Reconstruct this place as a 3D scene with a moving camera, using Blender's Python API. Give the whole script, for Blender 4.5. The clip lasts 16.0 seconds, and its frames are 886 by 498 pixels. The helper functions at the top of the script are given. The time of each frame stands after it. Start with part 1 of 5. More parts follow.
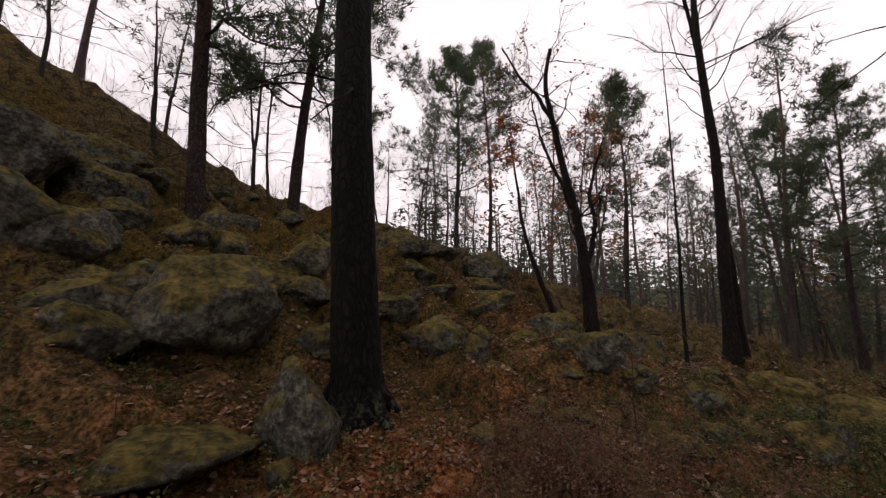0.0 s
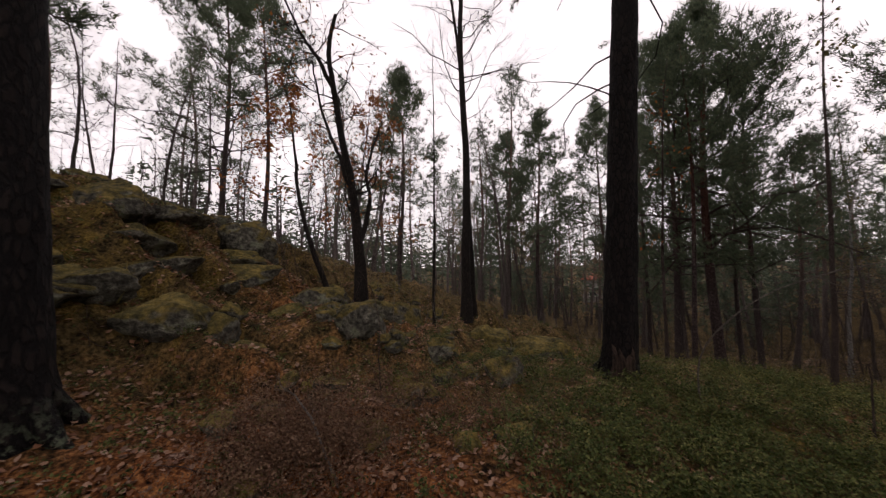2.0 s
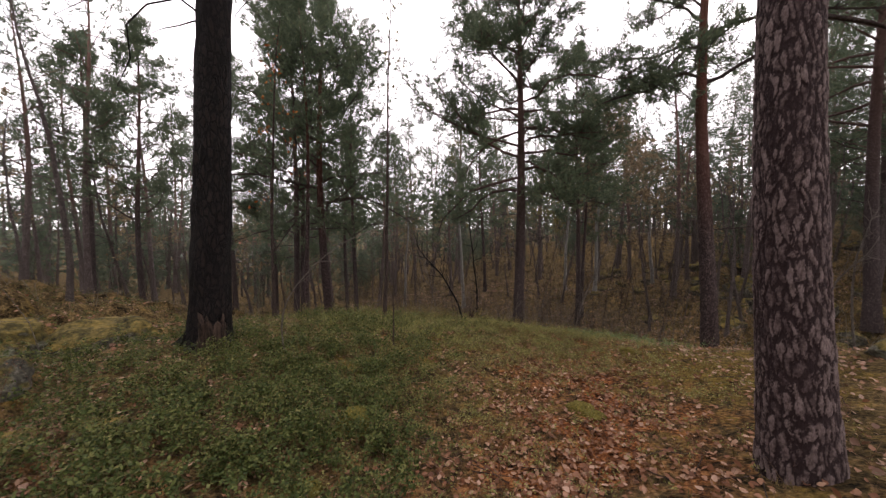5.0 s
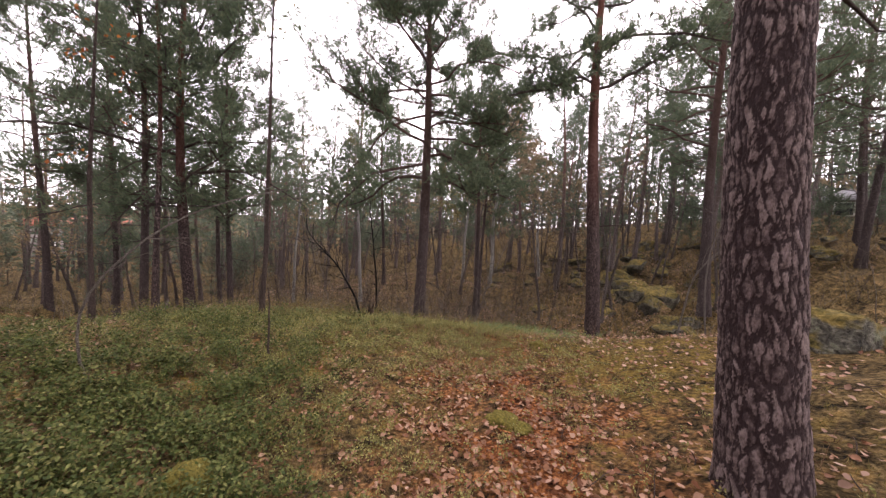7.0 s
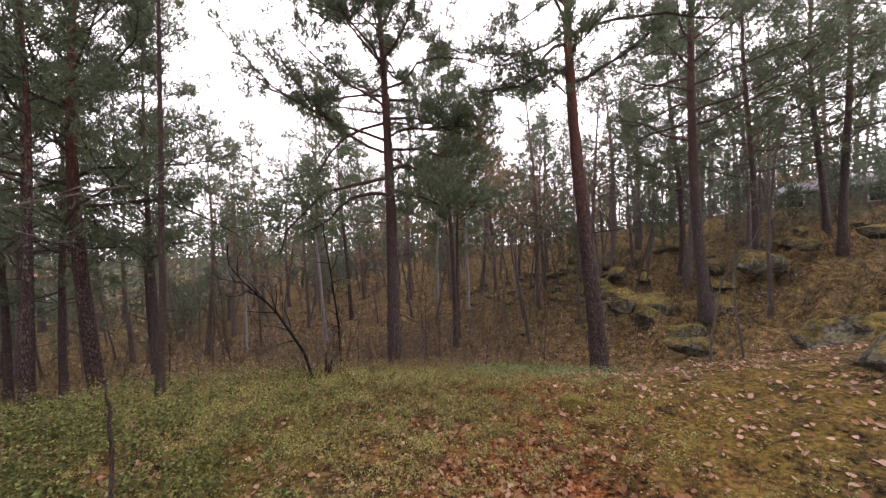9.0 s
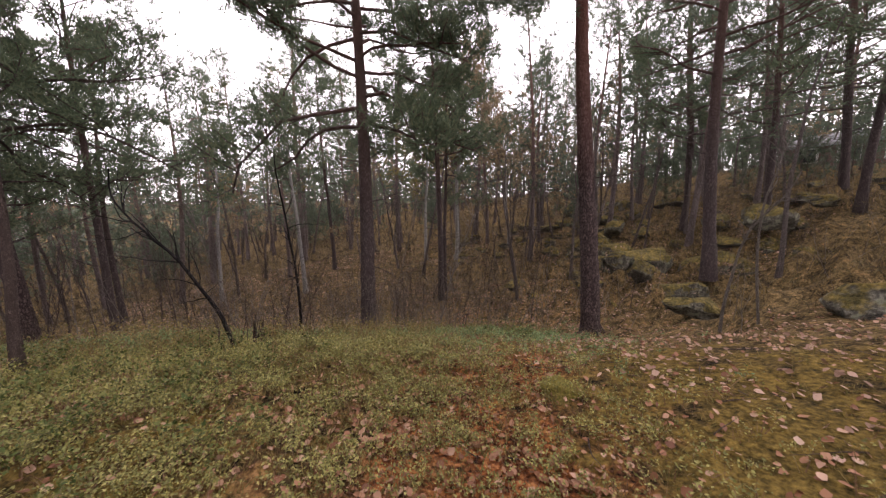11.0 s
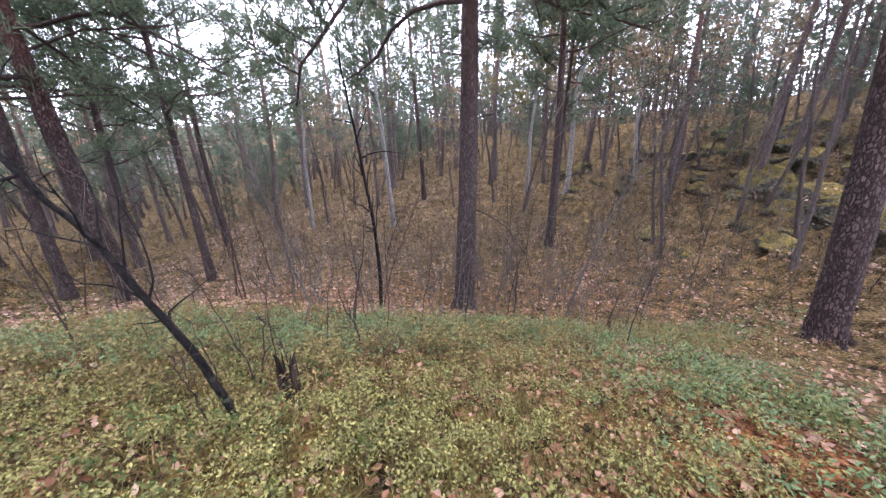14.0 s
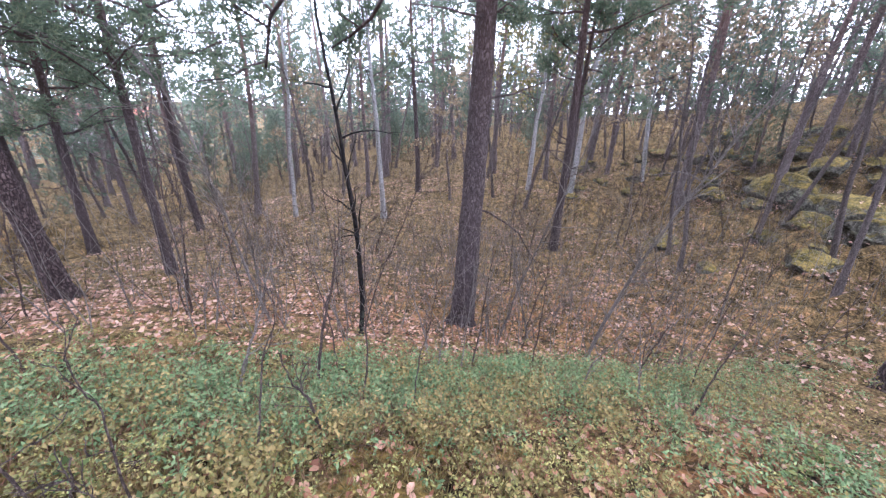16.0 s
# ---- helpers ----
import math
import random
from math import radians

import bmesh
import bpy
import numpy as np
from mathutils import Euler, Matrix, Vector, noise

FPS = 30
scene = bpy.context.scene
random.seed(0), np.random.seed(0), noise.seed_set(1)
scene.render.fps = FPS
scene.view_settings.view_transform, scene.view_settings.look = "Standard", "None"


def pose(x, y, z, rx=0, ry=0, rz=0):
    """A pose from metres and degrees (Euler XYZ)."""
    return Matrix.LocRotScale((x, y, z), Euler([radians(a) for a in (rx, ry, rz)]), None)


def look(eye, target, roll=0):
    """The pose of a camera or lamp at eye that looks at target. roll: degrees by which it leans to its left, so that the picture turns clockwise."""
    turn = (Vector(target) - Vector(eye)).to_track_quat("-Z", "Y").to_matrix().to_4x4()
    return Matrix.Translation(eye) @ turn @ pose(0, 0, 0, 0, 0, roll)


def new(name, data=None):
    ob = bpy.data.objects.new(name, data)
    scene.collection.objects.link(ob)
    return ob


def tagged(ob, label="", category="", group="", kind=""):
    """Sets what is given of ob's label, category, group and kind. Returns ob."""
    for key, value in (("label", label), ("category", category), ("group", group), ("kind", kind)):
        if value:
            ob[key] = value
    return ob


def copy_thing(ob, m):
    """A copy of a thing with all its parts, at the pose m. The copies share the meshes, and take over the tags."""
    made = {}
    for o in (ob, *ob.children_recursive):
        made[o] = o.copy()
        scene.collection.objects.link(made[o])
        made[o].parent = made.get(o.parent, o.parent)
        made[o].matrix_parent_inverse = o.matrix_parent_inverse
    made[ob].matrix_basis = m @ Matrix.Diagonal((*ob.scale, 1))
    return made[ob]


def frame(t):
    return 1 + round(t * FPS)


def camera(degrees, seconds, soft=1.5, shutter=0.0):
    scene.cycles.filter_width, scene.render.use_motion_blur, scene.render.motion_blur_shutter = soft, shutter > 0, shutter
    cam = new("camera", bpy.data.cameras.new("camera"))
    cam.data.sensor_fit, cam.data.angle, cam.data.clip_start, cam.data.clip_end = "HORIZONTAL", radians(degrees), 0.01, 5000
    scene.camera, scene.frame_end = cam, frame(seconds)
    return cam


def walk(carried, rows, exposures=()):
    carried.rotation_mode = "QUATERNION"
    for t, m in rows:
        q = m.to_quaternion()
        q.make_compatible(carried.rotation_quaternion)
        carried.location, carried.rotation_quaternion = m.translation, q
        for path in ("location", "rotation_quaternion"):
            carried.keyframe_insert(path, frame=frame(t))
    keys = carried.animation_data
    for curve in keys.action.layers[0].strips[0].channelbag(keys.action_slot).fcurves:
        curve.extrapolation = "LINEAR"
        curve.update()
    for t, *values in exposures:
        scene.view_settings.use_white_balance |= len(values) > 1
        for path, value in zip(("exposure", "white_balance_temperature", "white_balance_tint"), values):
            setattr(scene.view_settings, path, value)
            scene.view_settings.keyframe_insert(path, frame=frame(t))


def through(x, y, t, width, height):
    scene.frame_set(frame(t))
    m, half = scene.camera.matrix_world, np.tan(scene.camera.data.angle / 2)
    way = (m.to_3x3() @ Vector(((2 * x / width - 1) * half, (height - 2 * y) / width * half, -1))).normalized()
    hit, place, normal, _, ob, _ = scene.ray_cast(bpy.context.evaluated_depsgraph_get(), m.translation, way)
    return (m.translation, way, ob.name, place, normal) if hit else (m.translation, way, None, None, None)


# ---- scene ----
cam = camera(102.5, 16.0, soft=1.3, shutter=0.15)
PATH = [
    (0, (-0.533, -0.213, 1.564), (-0.362, 1.766, 1.798), -0.9),
    (0.5, (-0.476, -0.233, 1.535), (-0.069, 1.714, 1.74), -1.7),
    (1, (-0.391, -0.198, 1.52), (0.262, 1.685, 1.688), -1.2),
    (1.5, (-0.282, -0.196, 1.475), (0.675, 1.555, 1.613), -0.7),
    (2, (-0.202, -0.22, 1.448), (1.035, 1.349, 1.548), -1.0),
    (2.5, (0.013, -0.272, 1.502), (1.498, 1.068, 1.523), -1.5),
    (3, (0.134, -0.327, 1.451), (1.829, 0.733, 1.426), -1.3),
    (3.5, (0.29, -0.425, 1.366), (2.105, 0.412, 1.312), -1.5),
    (4, (0.413, -0.505, 1.335), (2.321, 0.088, 1.245), -0.9),
    (4.5, (0.461, -0.587, 1.323), (2.442, -0.329, 1.225), -0.3),
    (4.7, (0.495, -0.63, 1.319), (2.49, -0.519, 1.215), -0.1),
    (6.8, (1.399, -0.657, 1.11), (3.321, -1.192, 0.972), 1.4),
    (7, (1.57, -0.673, 1.104), (3.467, -1.292, 0.962), 2.6),
    (7.5, (2.003, -0.74, 1.092), (3.861, -1.44, 0.851), 2.1),
    (8, (2.394, -0.865, 1.091), (4.282, -1.488, 0.872), 0.4),
    (8.5, (2.939, -0.972, 1.035), (4.794, -1.719, 0.971), 0.6),
    (8.7, (3.188, -1.031, 1.013), (5.029, -1.813, 1.016), -2.0),
    (10.8, (4.321, -1.984, 0.754), (6.144, -2.793, 0.612), -0.6),
    (11, (4.507, -2.081, 0.752), (6.322, -2.877, 0.476), -0.9),
    (11.5, (5.077, -2.236, 0.713), (6.901, -3.03, 0.505), -0.1),
    (12, (5.591, -2.382, 0.709), (7.482, -2.995, 0.491), 0.3),
    (12.5, (6.094, -2.497, 0.709), (8.01, -2.874, 0.279), -1.6),
    (13, (6.623, -2.46, 0.713), (8.554, -2.704, 0.257), -1.4),
    (13.5, (7.055, -2.41, 0.692), (8.953, -2.673, 0.117), -1.1),
    (14, (7.46, -2.388, 0.658), (9.318, -2.697, -0.015), -1.3),
    (14.5, (7.881, -2.336, 0.648), (9.725, -2.729, -0.021), 0.8),
    (15, (8.247, -2.335, 0.573), (10.046, -2.818, -0.157), 0.0),
    (15.5, (8.633, -2.458, 0.562), (10.453, -2.876, -0.155), 0.1),
    (16, (8.807, -2.464, 0.481), (10.637, -2.824, -0.239), 1.9),
]
walk(cam, [(t, look(eye, target, roll)) for t, eye, target, roll in PATH],
     [(0.0, -0.6, 7000, 21), (2.0, -0.55, 7000, 21), (3.0, -0.2, 7000, 20), (4.7, 0.45, 6850, 19), (6.8, 1.35, 6800, 24), (8.7, 1.3, 6800, 24), (11.0, 1.15, 6800, 24), (12.5, 1.45, 6500, 24),
      (13.5, 2.0, 5900, 23), (14.5, 2.5, 5550, 22), (16.0, 2.65, 5350, 22)])


# ---- sky and light: a white overcast sky, with a wide weak sun behind it ----
SUN_ELEVATION, SUN_AZIMUTH = 32.0, 200.0
world = bpy.data.worlds.new("overcast_sky")
scene.world = world
world.use_nodes = True
wn, wl = world.node_tree.nodes, world.node_tree.links
sky = wn.new("ShaderNodeTexSky")
sky.sky_type, sky.sun_disc = "NISHITA", False
sky.sun_elevation, sky.sun_rotation = radians(SUN_ELEVATION), radians(SUN_AZIMUTH)
grey = wn.new("ShaderNodeHueSaturation")
grey.inputs["Saturation"].default_value = 0.12
cloud = wn.new("ShaderNodeMix")
cloud.data_type = "RGBA"
cloud.inputs["Factor"].default_value = 0.7
cloud.inputs["B"].default_value = (9.6, 9.5, 9.9, 1)
wl.new(sky.outputs["Color"], grey.inputs["Color"])
wl.new(grey.outputs["Color"], cloud.inputs["A"])
wl.new(cloud.outputs["Result"], wn["Background"].inputs["Color"])
wn["Background"].inputs["Strength"].default_value = 0.21

sun = new("sun", bpy.data.lights.new("sun", "SUN"))
sun.data.energy, sun.data.angle, sun.data.color = 0.6, radians(25), (1.0, 0.97, 0.92)
sun.matrix_world = look((0, 0, 60), (60 * math.cos(radians(20)), 60 * math.sin(radians(20)), 60 - 60 * math.tan(radians(SUN_ELEVATION))))


# ---- materials ----
class Nodes:
    """A short way to write node materials."""

    def __init__(self, name, roughness=0.9, specular=0.25):
        self.mat = bpy.data.materials.new(name)
        self.mat.use_nodes = True
        self.tree = self.mat.node_tree
        self.bsdf = self.tree.nodes["Principled BSDF"]
        self.bsdf.inputs["Roughness"].default_value = roughness
        self.bsdf.inputs["Specular IOR Level"].default_value = specular

    def node(self, kind, **values):
        made = self.tree.nodes.new(kind)
        for key, value in values.items():
            made.inputs[key.replace("_", " ")].default_value = value
        return made

    def link(self, a, b):
        self.tree.links.new(a, b)

    def coords(self, world_space=True):
        if world_space:
            return self.tree.nodes.new("ShaderNodeNewGeometry").outputs["Position"]
        return self.tree.nodes.new("ShaderNodeTexCoord").outputs["Object"]

    def noise(self, scale, detail=4.0, stretch=None, world_space=True, roughness=0.6):
        at = self.coords(world_space)
        if stretch:
            m = self.node("ShaderNodeMapping")
            m.inputs["Scale"].default_value = stretch
            self.link(at, m.inputs["Vector"])
            at = m.outputs["Vector"]
        n = self.node("ShaderNodeTexNoise", Scale=scale, Detail=detail, Roughness=roughness)
        self.link(at, n.inputs["Vector"])
        return n.outputs["Fac"]

    def ramp(self, value, *stops):
        r = self.tree.nodes.new("ShaderNodeValToRGB")
        r.color_ramp.elements[0].position, r.color_ramp.elements[0].color = stops[0][0], (*stops[0][1], 1)
        r.color_ramp.elements[1].position, r.color_ramp.elements[1].color = stops[-1][0], (*stops[-1][1], 1)
        for place, colour in stops[1:-1]:
            r.color_ramp.elements.new(place).color = (*colour, 1)
        self.link(value, r.inputs["Fac"])
        return r.outputs["Color"]

    def level(self, value, low, high):
        m = self.node("ShaderNodeMapRange")
        m.inputs["From Min"].default_value, m.inputs["From Max"].default_value = low, high
        self.link(value, m.inputs["Value"])
        return m.outputs["Result"]

    def mix(self, fac, a, b):
        m = self.tree.nodes.new("ShaderNodeMix")
        m.data_type = "RGBA"
        for socket, value in ((m.inputs["Factor"], fac), (m.inputs["A"], a), (m.inputs["B"], b)):
            if isinstance(value, (int, float)):
                socket.default_value = value
            elif isinstance(value, tuple):
                socket.default_value = (*value, 1)
            else:
                self.link(value, socket)
        return m.outputs["Result"]

    def math(self, kind, a, b):
        m = self.tree.nodes.new("ShaderNodeMath")
        m.operation = kind
        for socket, value in ((m.inputs[0], a), (m.inputs[1], b)):
            if isinstance(value, (int, float)):
                socket.default_value = value
            else:
                self.link(value, socket)
        return m.outputs["Value"]

    def up(self):
        split = self.tree.nodes.new("ShaderNodeSeparateXYZ")
        self.link(self.tree.nodes.new("ShaderNodeNewGeometry").outputs["Normal"], split.inputs["Vector"])
        return split.outputs["Z"]

    def island(self):
        return self.tree.nodes.new("ShaderNodeNewGeometry").outputs["Random Per Island"]

    def own(self):
        return self.tree.nodes.new("ShaderNodeObjectInfo").outputs["Random"]

    def attribute(self, name):
        a = self.tree.nodes.new("ShaderNodeAttribute")
        a.attribute_name = name
        return a.outputs["Fac"]

    def done(self, colour, height=None, strength=0.5, distance=0.02):
        if isinstance(colour, tuple):
            self.bsdf.inputs["Base Color"].default_value = (*colour, 1)
        else:
            self.link(colour, self.bsdf.inputs["Base Color"])
        if height is not None:
            b = self.node("ShaderNodeBump", Strength=strength, Distance=distance)
            self.link(height, b.inputs["Height"])
            self.link(b.outputs["Normal"], self.bsdf.inputs["Normal"])
        return self.mat


def leafy(name, *stops, roughness=0.6, through=0.25, specular=0.25):
    """Thin leaves or needles: each one its own tone, with some light through them."""
    n = Nodes(name, roughness, specular)
    patch = n.noise(0.7, 2.0)
    tone = n.math("MULTIPLY_ADD", n.island(), 0.7)
    n.link(n.math("MULTIPLY", patch, 0.3), tone.node.inputs[2])
    colour = n.ramp(tone, *stops)
    mat = n.done(colour)
    glow = n.node("ShaderNodeBsdfTranslucent")
    n.link(colour, glow.inputs["Color"])
    both = n.node("ShaderNodeMixShader", Fac=through)
    n.link(n.bsdf.outputs["BSDF"], both.inputs[1])
    n.link(glow.outputs["BSDF"], both.inputs[2])
    n.link(both.outputs["Shader"], n.tree.nodes["Material Output"].inputs["Surface"])
    return mat


def bark(name, dark, light, scale=9.0, red=None, lichen=0.0):
    """Bark with upright scaly plates; red: a colour that takes over high up; lichen at the foot."""
    n = Nodes(name, 0.9, 0.2)
    at = n.node("ShaderNodeMapping")
    at.inputs["Scale"].default_value = (1, 1, 0.42)
    n.link(n.coords(False), at.inputs["Vector"])
    shifted = at.outputs["Vector"]
    for size, amount in ((scale * 0.5, 0.16), (scale * 2.2, 0.07)):
        wobble = n.node("ShaderNodeTexNoise", Scale=size, Detail=3.0)
        n.link(at.outputs["Vector"], wobble.inputs["Vector"])
        shift = n.tree.nodes.new("ShaderNodeVectorMath")
        shift.operation = "MULTIPLY_ADD"
        n.link(wobble.outputs["Color"], shift.inputs[0])
        shift.inputs[1].default_value = (amount, amount, amount)
        n.link(shifted, shift.inputs[2])
        shifted = shift.outputs["Vector"]
    plates = n.node("ShaderNodeTexVoronoi", Scale=scale * 2.8)
    plates.feature = "DISTANCE_TO_EDGE"
    n.link(shifted, plates.inputs["Vector"])
    cells = n.node("ShaderNodeTexVoronoi", Scale=scale * 2.8)
    n.link(shifted, cells.inputs["Vector"])
    tone = n.node("ShaderNodeSeparateColor")
    n.link(cells.outputs["Color"], tone.inputs["Color"])
    grain = n.noise(70.0, 6.0, (1, 1, 0.35), False)
    broad = n.noise(5.0, 4.0, None, False)
    ridge = n.level(n.math("ADD", plates.outputs["Distance"], n.math("MULTIPLY", n.math("SUBTRACT", grain, 0.5), 0.42)), 0.05, 0.2)
    shade = n.math("MULTIPLY", ridge, n.level(n.math("ADD", tone.outputs["Red"], broad), 0.2, 1.25))
    colour = n.mix(shade, dark, light)
    colour = n.mix(n.math("MULTIPLY", n.level(grain, 0.35, 0.7), 0.6), colour, dark)
    split = n.tree.nodes.new("ShaderNodeSeparateXYZ")
    n.link(n.coords(False), split.inputs["Vector"])
    if red:
        colour = n.mix(n.math("MULTIPLY", n.level(split.outputs["Z"], 4.0, 9.0), 0.8), colour, n.mix(grain, red, tuple(c * 0.4 for c in red)))
    if lichen:
        spots = n.math("MULTIPLY", n.level(n.noise(14.0, 5.0, None, False), 0.5, 0.6), n.level(split.outputs["Z"], 0.5, 0.0))
        colour = n.mix(n.math("MULTIPLY", spots, lichen), colour, (0.11, 0.13, 0.085))
    relief = n.math("ADD", n.math("MULTIPLY", grain, 0.35), ridge)
    return n.done(colour, relief, 1.0, 0.025)


PINE_BARK = bark("pine_bark", (0.024, 0.015, 0.015), (0.125, 0.09, 0.082), 7.5, (0.17, 0.06, 0.038), 0.25)
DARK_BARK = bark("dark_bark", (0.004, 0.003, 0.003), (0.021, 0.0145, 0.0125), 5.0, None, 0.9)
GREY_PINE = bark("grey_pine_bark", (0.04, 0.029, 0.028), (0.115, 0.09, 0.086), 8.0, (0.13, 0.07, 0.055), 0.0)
# distance haze put into the colour: paler than the near pine bark
HAZED_BARK = bark("hazed_pine_bark", (0.075, 0.058, 0.055), (0.21, 0.172, 0.162), 8.0, (0.19, 0.105, 0.08), 0.0)
ALDER_BARK = bark("alder_bark", (0.010, 0.008, 0.007), (0.05, 0.038, 0.032), 12.0)
GREY_BARK = bark("grey_bark", (0.065, 0.052, 0.048), (0.18, 0.148, 0.135), 16.0)
TWIG_BARK = bark("twig_bark", (0.045, 0.031, 0.027), (0.12, 0.088, 0.074), 22.0)
PALE_TWIG = bark("pale_twig_bark", (0.10, 0.085, 0.075), (0.24, 0.21, 0.18), 22.0)

n = Nodes("plated_bark", 0.88, 0.2)
grain = n.noise(90.0, 6.0, (1, 1, 0.4), False)
flake = n.noise(22.0, 5.0, None, False)
plate = n.math("ADD", n.attribute("plate"), n.math("MULTIPLY", n.math("SUBTRACT", flake, 0.5), 1.5))
colour = n.mix(n.level(plate, 0.25, 0.8), (0.018, 0.010, 0.0105), n.mix(n.math("ADD", n.math("MULTIPLY", n.attribute("tone"), 0.45), n.level(flake, 0.3, 0.95)), (0.05, 0.032, 0.031), (0.21, 0.162, 0.152)))
colour = n.mix(n.math("MULTIPLY", n.level(grain, 0.42, 0.68), 0.75), colour, (0.032, 0.019, 0.018))
PLATED_BARK = n.done(colour, grain, 0.7, 0.012)

n = Nodes("birch_bark", 0.7)
marks = n.noise(9.0, 4.0, (1, 1, 6.0), False)
BIRCH_BARK = n.done(n.ramp(marks, (0.36, (0.05, 0.045, 0.04)), (0.47, (0.17, 0.16, 0.15)), (0.7, (0.28, 0.265, 0.25))), marks, 0.3, 0.01)

PINE_NEEDLES = leafy("pine_needles", (0.0, (0.04, 0.058, 0.036)), (0.5, (0.085, 0.115, 0.068)), (1.0, (0.15, 0.17, 0.095)), through=0.45)
# needle tone of the far crowns, greyed to carry the haze of distance
HAZED_NEEDLES = leafy("hazed_pine_needles", (0.0, (0.045, 0.065, 0.046)), (0.5, (0.085, 0.11, 0.075)), (1.0, (0.13, 0.15, 0.09)), through=0.4)
OAK_LEAVES = leafy("russet_leaves", (0.0, (0.16, 0.045, 0.014)), (0.5, (0.30, 0.10, 0.025)), (1.0, (0.40, 0.19, 0.05)), through=0.4)
BIRCH_LEAVES = leafy("tan_leaves", (0.0, (0.10, 0.068, 0.042)), (0.5, (0.20, 0.145, 0.085)), (1.0, (0.30, 0.235, 0.14)), through=0.4)
GREEN_TAN_LEAVES = leafy("olive_leaves", (0.0, (0.07, 0.07, 0.025)), (0.6, (0.14, 0.12, 0.04)), (1.0, (0.22, 0.17, 0.05)), through=0.4)
FALLEN_LEAVES = leafy("fallen_leaves", (0.0, (0.07, 0.026, 0.013)), (0.35, (0.17, 0.07, 0.033)), (0.6, (0.25, 0.125, 0.07)), (0.82, (0.34, 0.21, 0.145)), (1.0, (0.47, 0.35, 0.26)), roughness=0.5, through=0.12)
OLD_LEAVES = leafy("old_leaves", (0.0, (0.09, 0.05, 0.034)), (0.4, (0.2, 0.115, 0.078)), (0.75, (0.3, 0.19, 0.14)), (1.0, (0.42, 0.31, 0.235)), roughness=0.6, through=0.12)
BERRY_LEAVES = leafy("lingonberry_leaves", (0.0, (0.012, 0.022, 0.005)), (0.4, (0.042, 0.058, 0.014)), (0.75, (0.105, 0.115, 0.034)), (1.0, (0.25, 0.21, 0.085)), roughness=0.55, through=0.15, specular=0.12)
PALE_LEAVES = leafy("bilberry_leaves", (0.0, (0.055, 0.058, 0.018)), (0.5, (0.15, 0.145, 0.04)), (1.0, (0.34, 0.30, 0.10)), roughness=0.45, through=0.2)
GRASS = leafy("wood_grass", (0.0, (0.06, 0.055, 0.016)), (0.5, (0.13, 0.105, 0.03)), (1.0, (0.27, 0.19, 0.075)), through=0.25)
SLOPE_GREEN = leafy("slope_growth", (0.0, (0.022, 0.019, 0.008)), (0.5, (0.075, 0.06, 0.023)), (1.0, (0.19, 0.145, 0.065)), through=0.2)
WITHERED = leafy("withered_growth", (0.0, (0.08, 0.062, 0.042)), (0.5, (0.16, 0.125, 0.082)), (1.0, (0.27, 0.22, 0.15)), through=0.1)
DRY_STALKS = leafy("dry_stalks", (0.0, (0.06, 0.026, 0.016)), (0.5, (0.12, 0.06, 0.032)), (1.0, (0.22, 0.15, 0.09)), through=0.1)
FERN = leafy("fern_leaves", (0.0, (0.045, 0.078, 0.03)), (0.5, (0.10, 0.15, 0.06)), (1.0, (0.20, 0.24, 0.11)), through=0.25)

n = Nodes("forest_floor", 0.95, 0.1)
fine, mid, coarse = n.noise(24.0, 8.0), n.noise(4.2, 6.0), n.noise(0.9, 5.0)
litter = n.ramp(n.math("ADD", n.math("MULTIPLY", fine, 0.65), n.math("MULTIPLY", mid, 0.35)), (0.39, (0.008, 0.003, 0.002)), (0.5, (0.135, 0.045, 0.015)), (0.62, (0.38, 0.165, 0.06)))
moss = n.ramp(n.math("ADD", n.math("MULTIPLY", fine, 0.65), n.math("MULTIPLY", mid, 0.35)), (0.36, (0.014, 0.012, 0.004)), (0.5, (0.098, 0.066, 0.017)), (0.64, (0.21, 0.142, 0.036)))
duff = n.ramp(n.math("ADD", n.math("MULTIPLY", fine, 0.5), n.math("MULTIPLY", mid, 0.5)), (0.38, (0.006, 0.004, 0.002)), (0.47, (0.06, 0.041, 0.017)), (0.56, (0.145, 0.099, 0.042)), (0.66, (0.28, 0.195, 0.10)))
edge = n.math("ADD", n.attribute("litter"), n.math("MULTIPLY", n.math("SUBTRACT", mid, 0.5), 1.6))
colour = n.mix(n.level(edge, 0.15, 0.85), duff, litter)
edge = n.math("ADD", n.attribute("moss"), n.math("ADD", n.math("MULTIPLY", n.math("SUBTRACT", mid, 0.5), 1.2), n.math("MULTIPLY", n.math("SUBTRACT", coarse, 0.5), 1.2)))
colour = n.mix(n.level(edge, 0.52, 0.78), colour, moss)
relief = n.math("MULTIPLY_ADD", mid, 0.8)
n.link(fine, relief.node.inputs[2])
FLOOR = n.done(colour, relief, 1.0, 0.06)

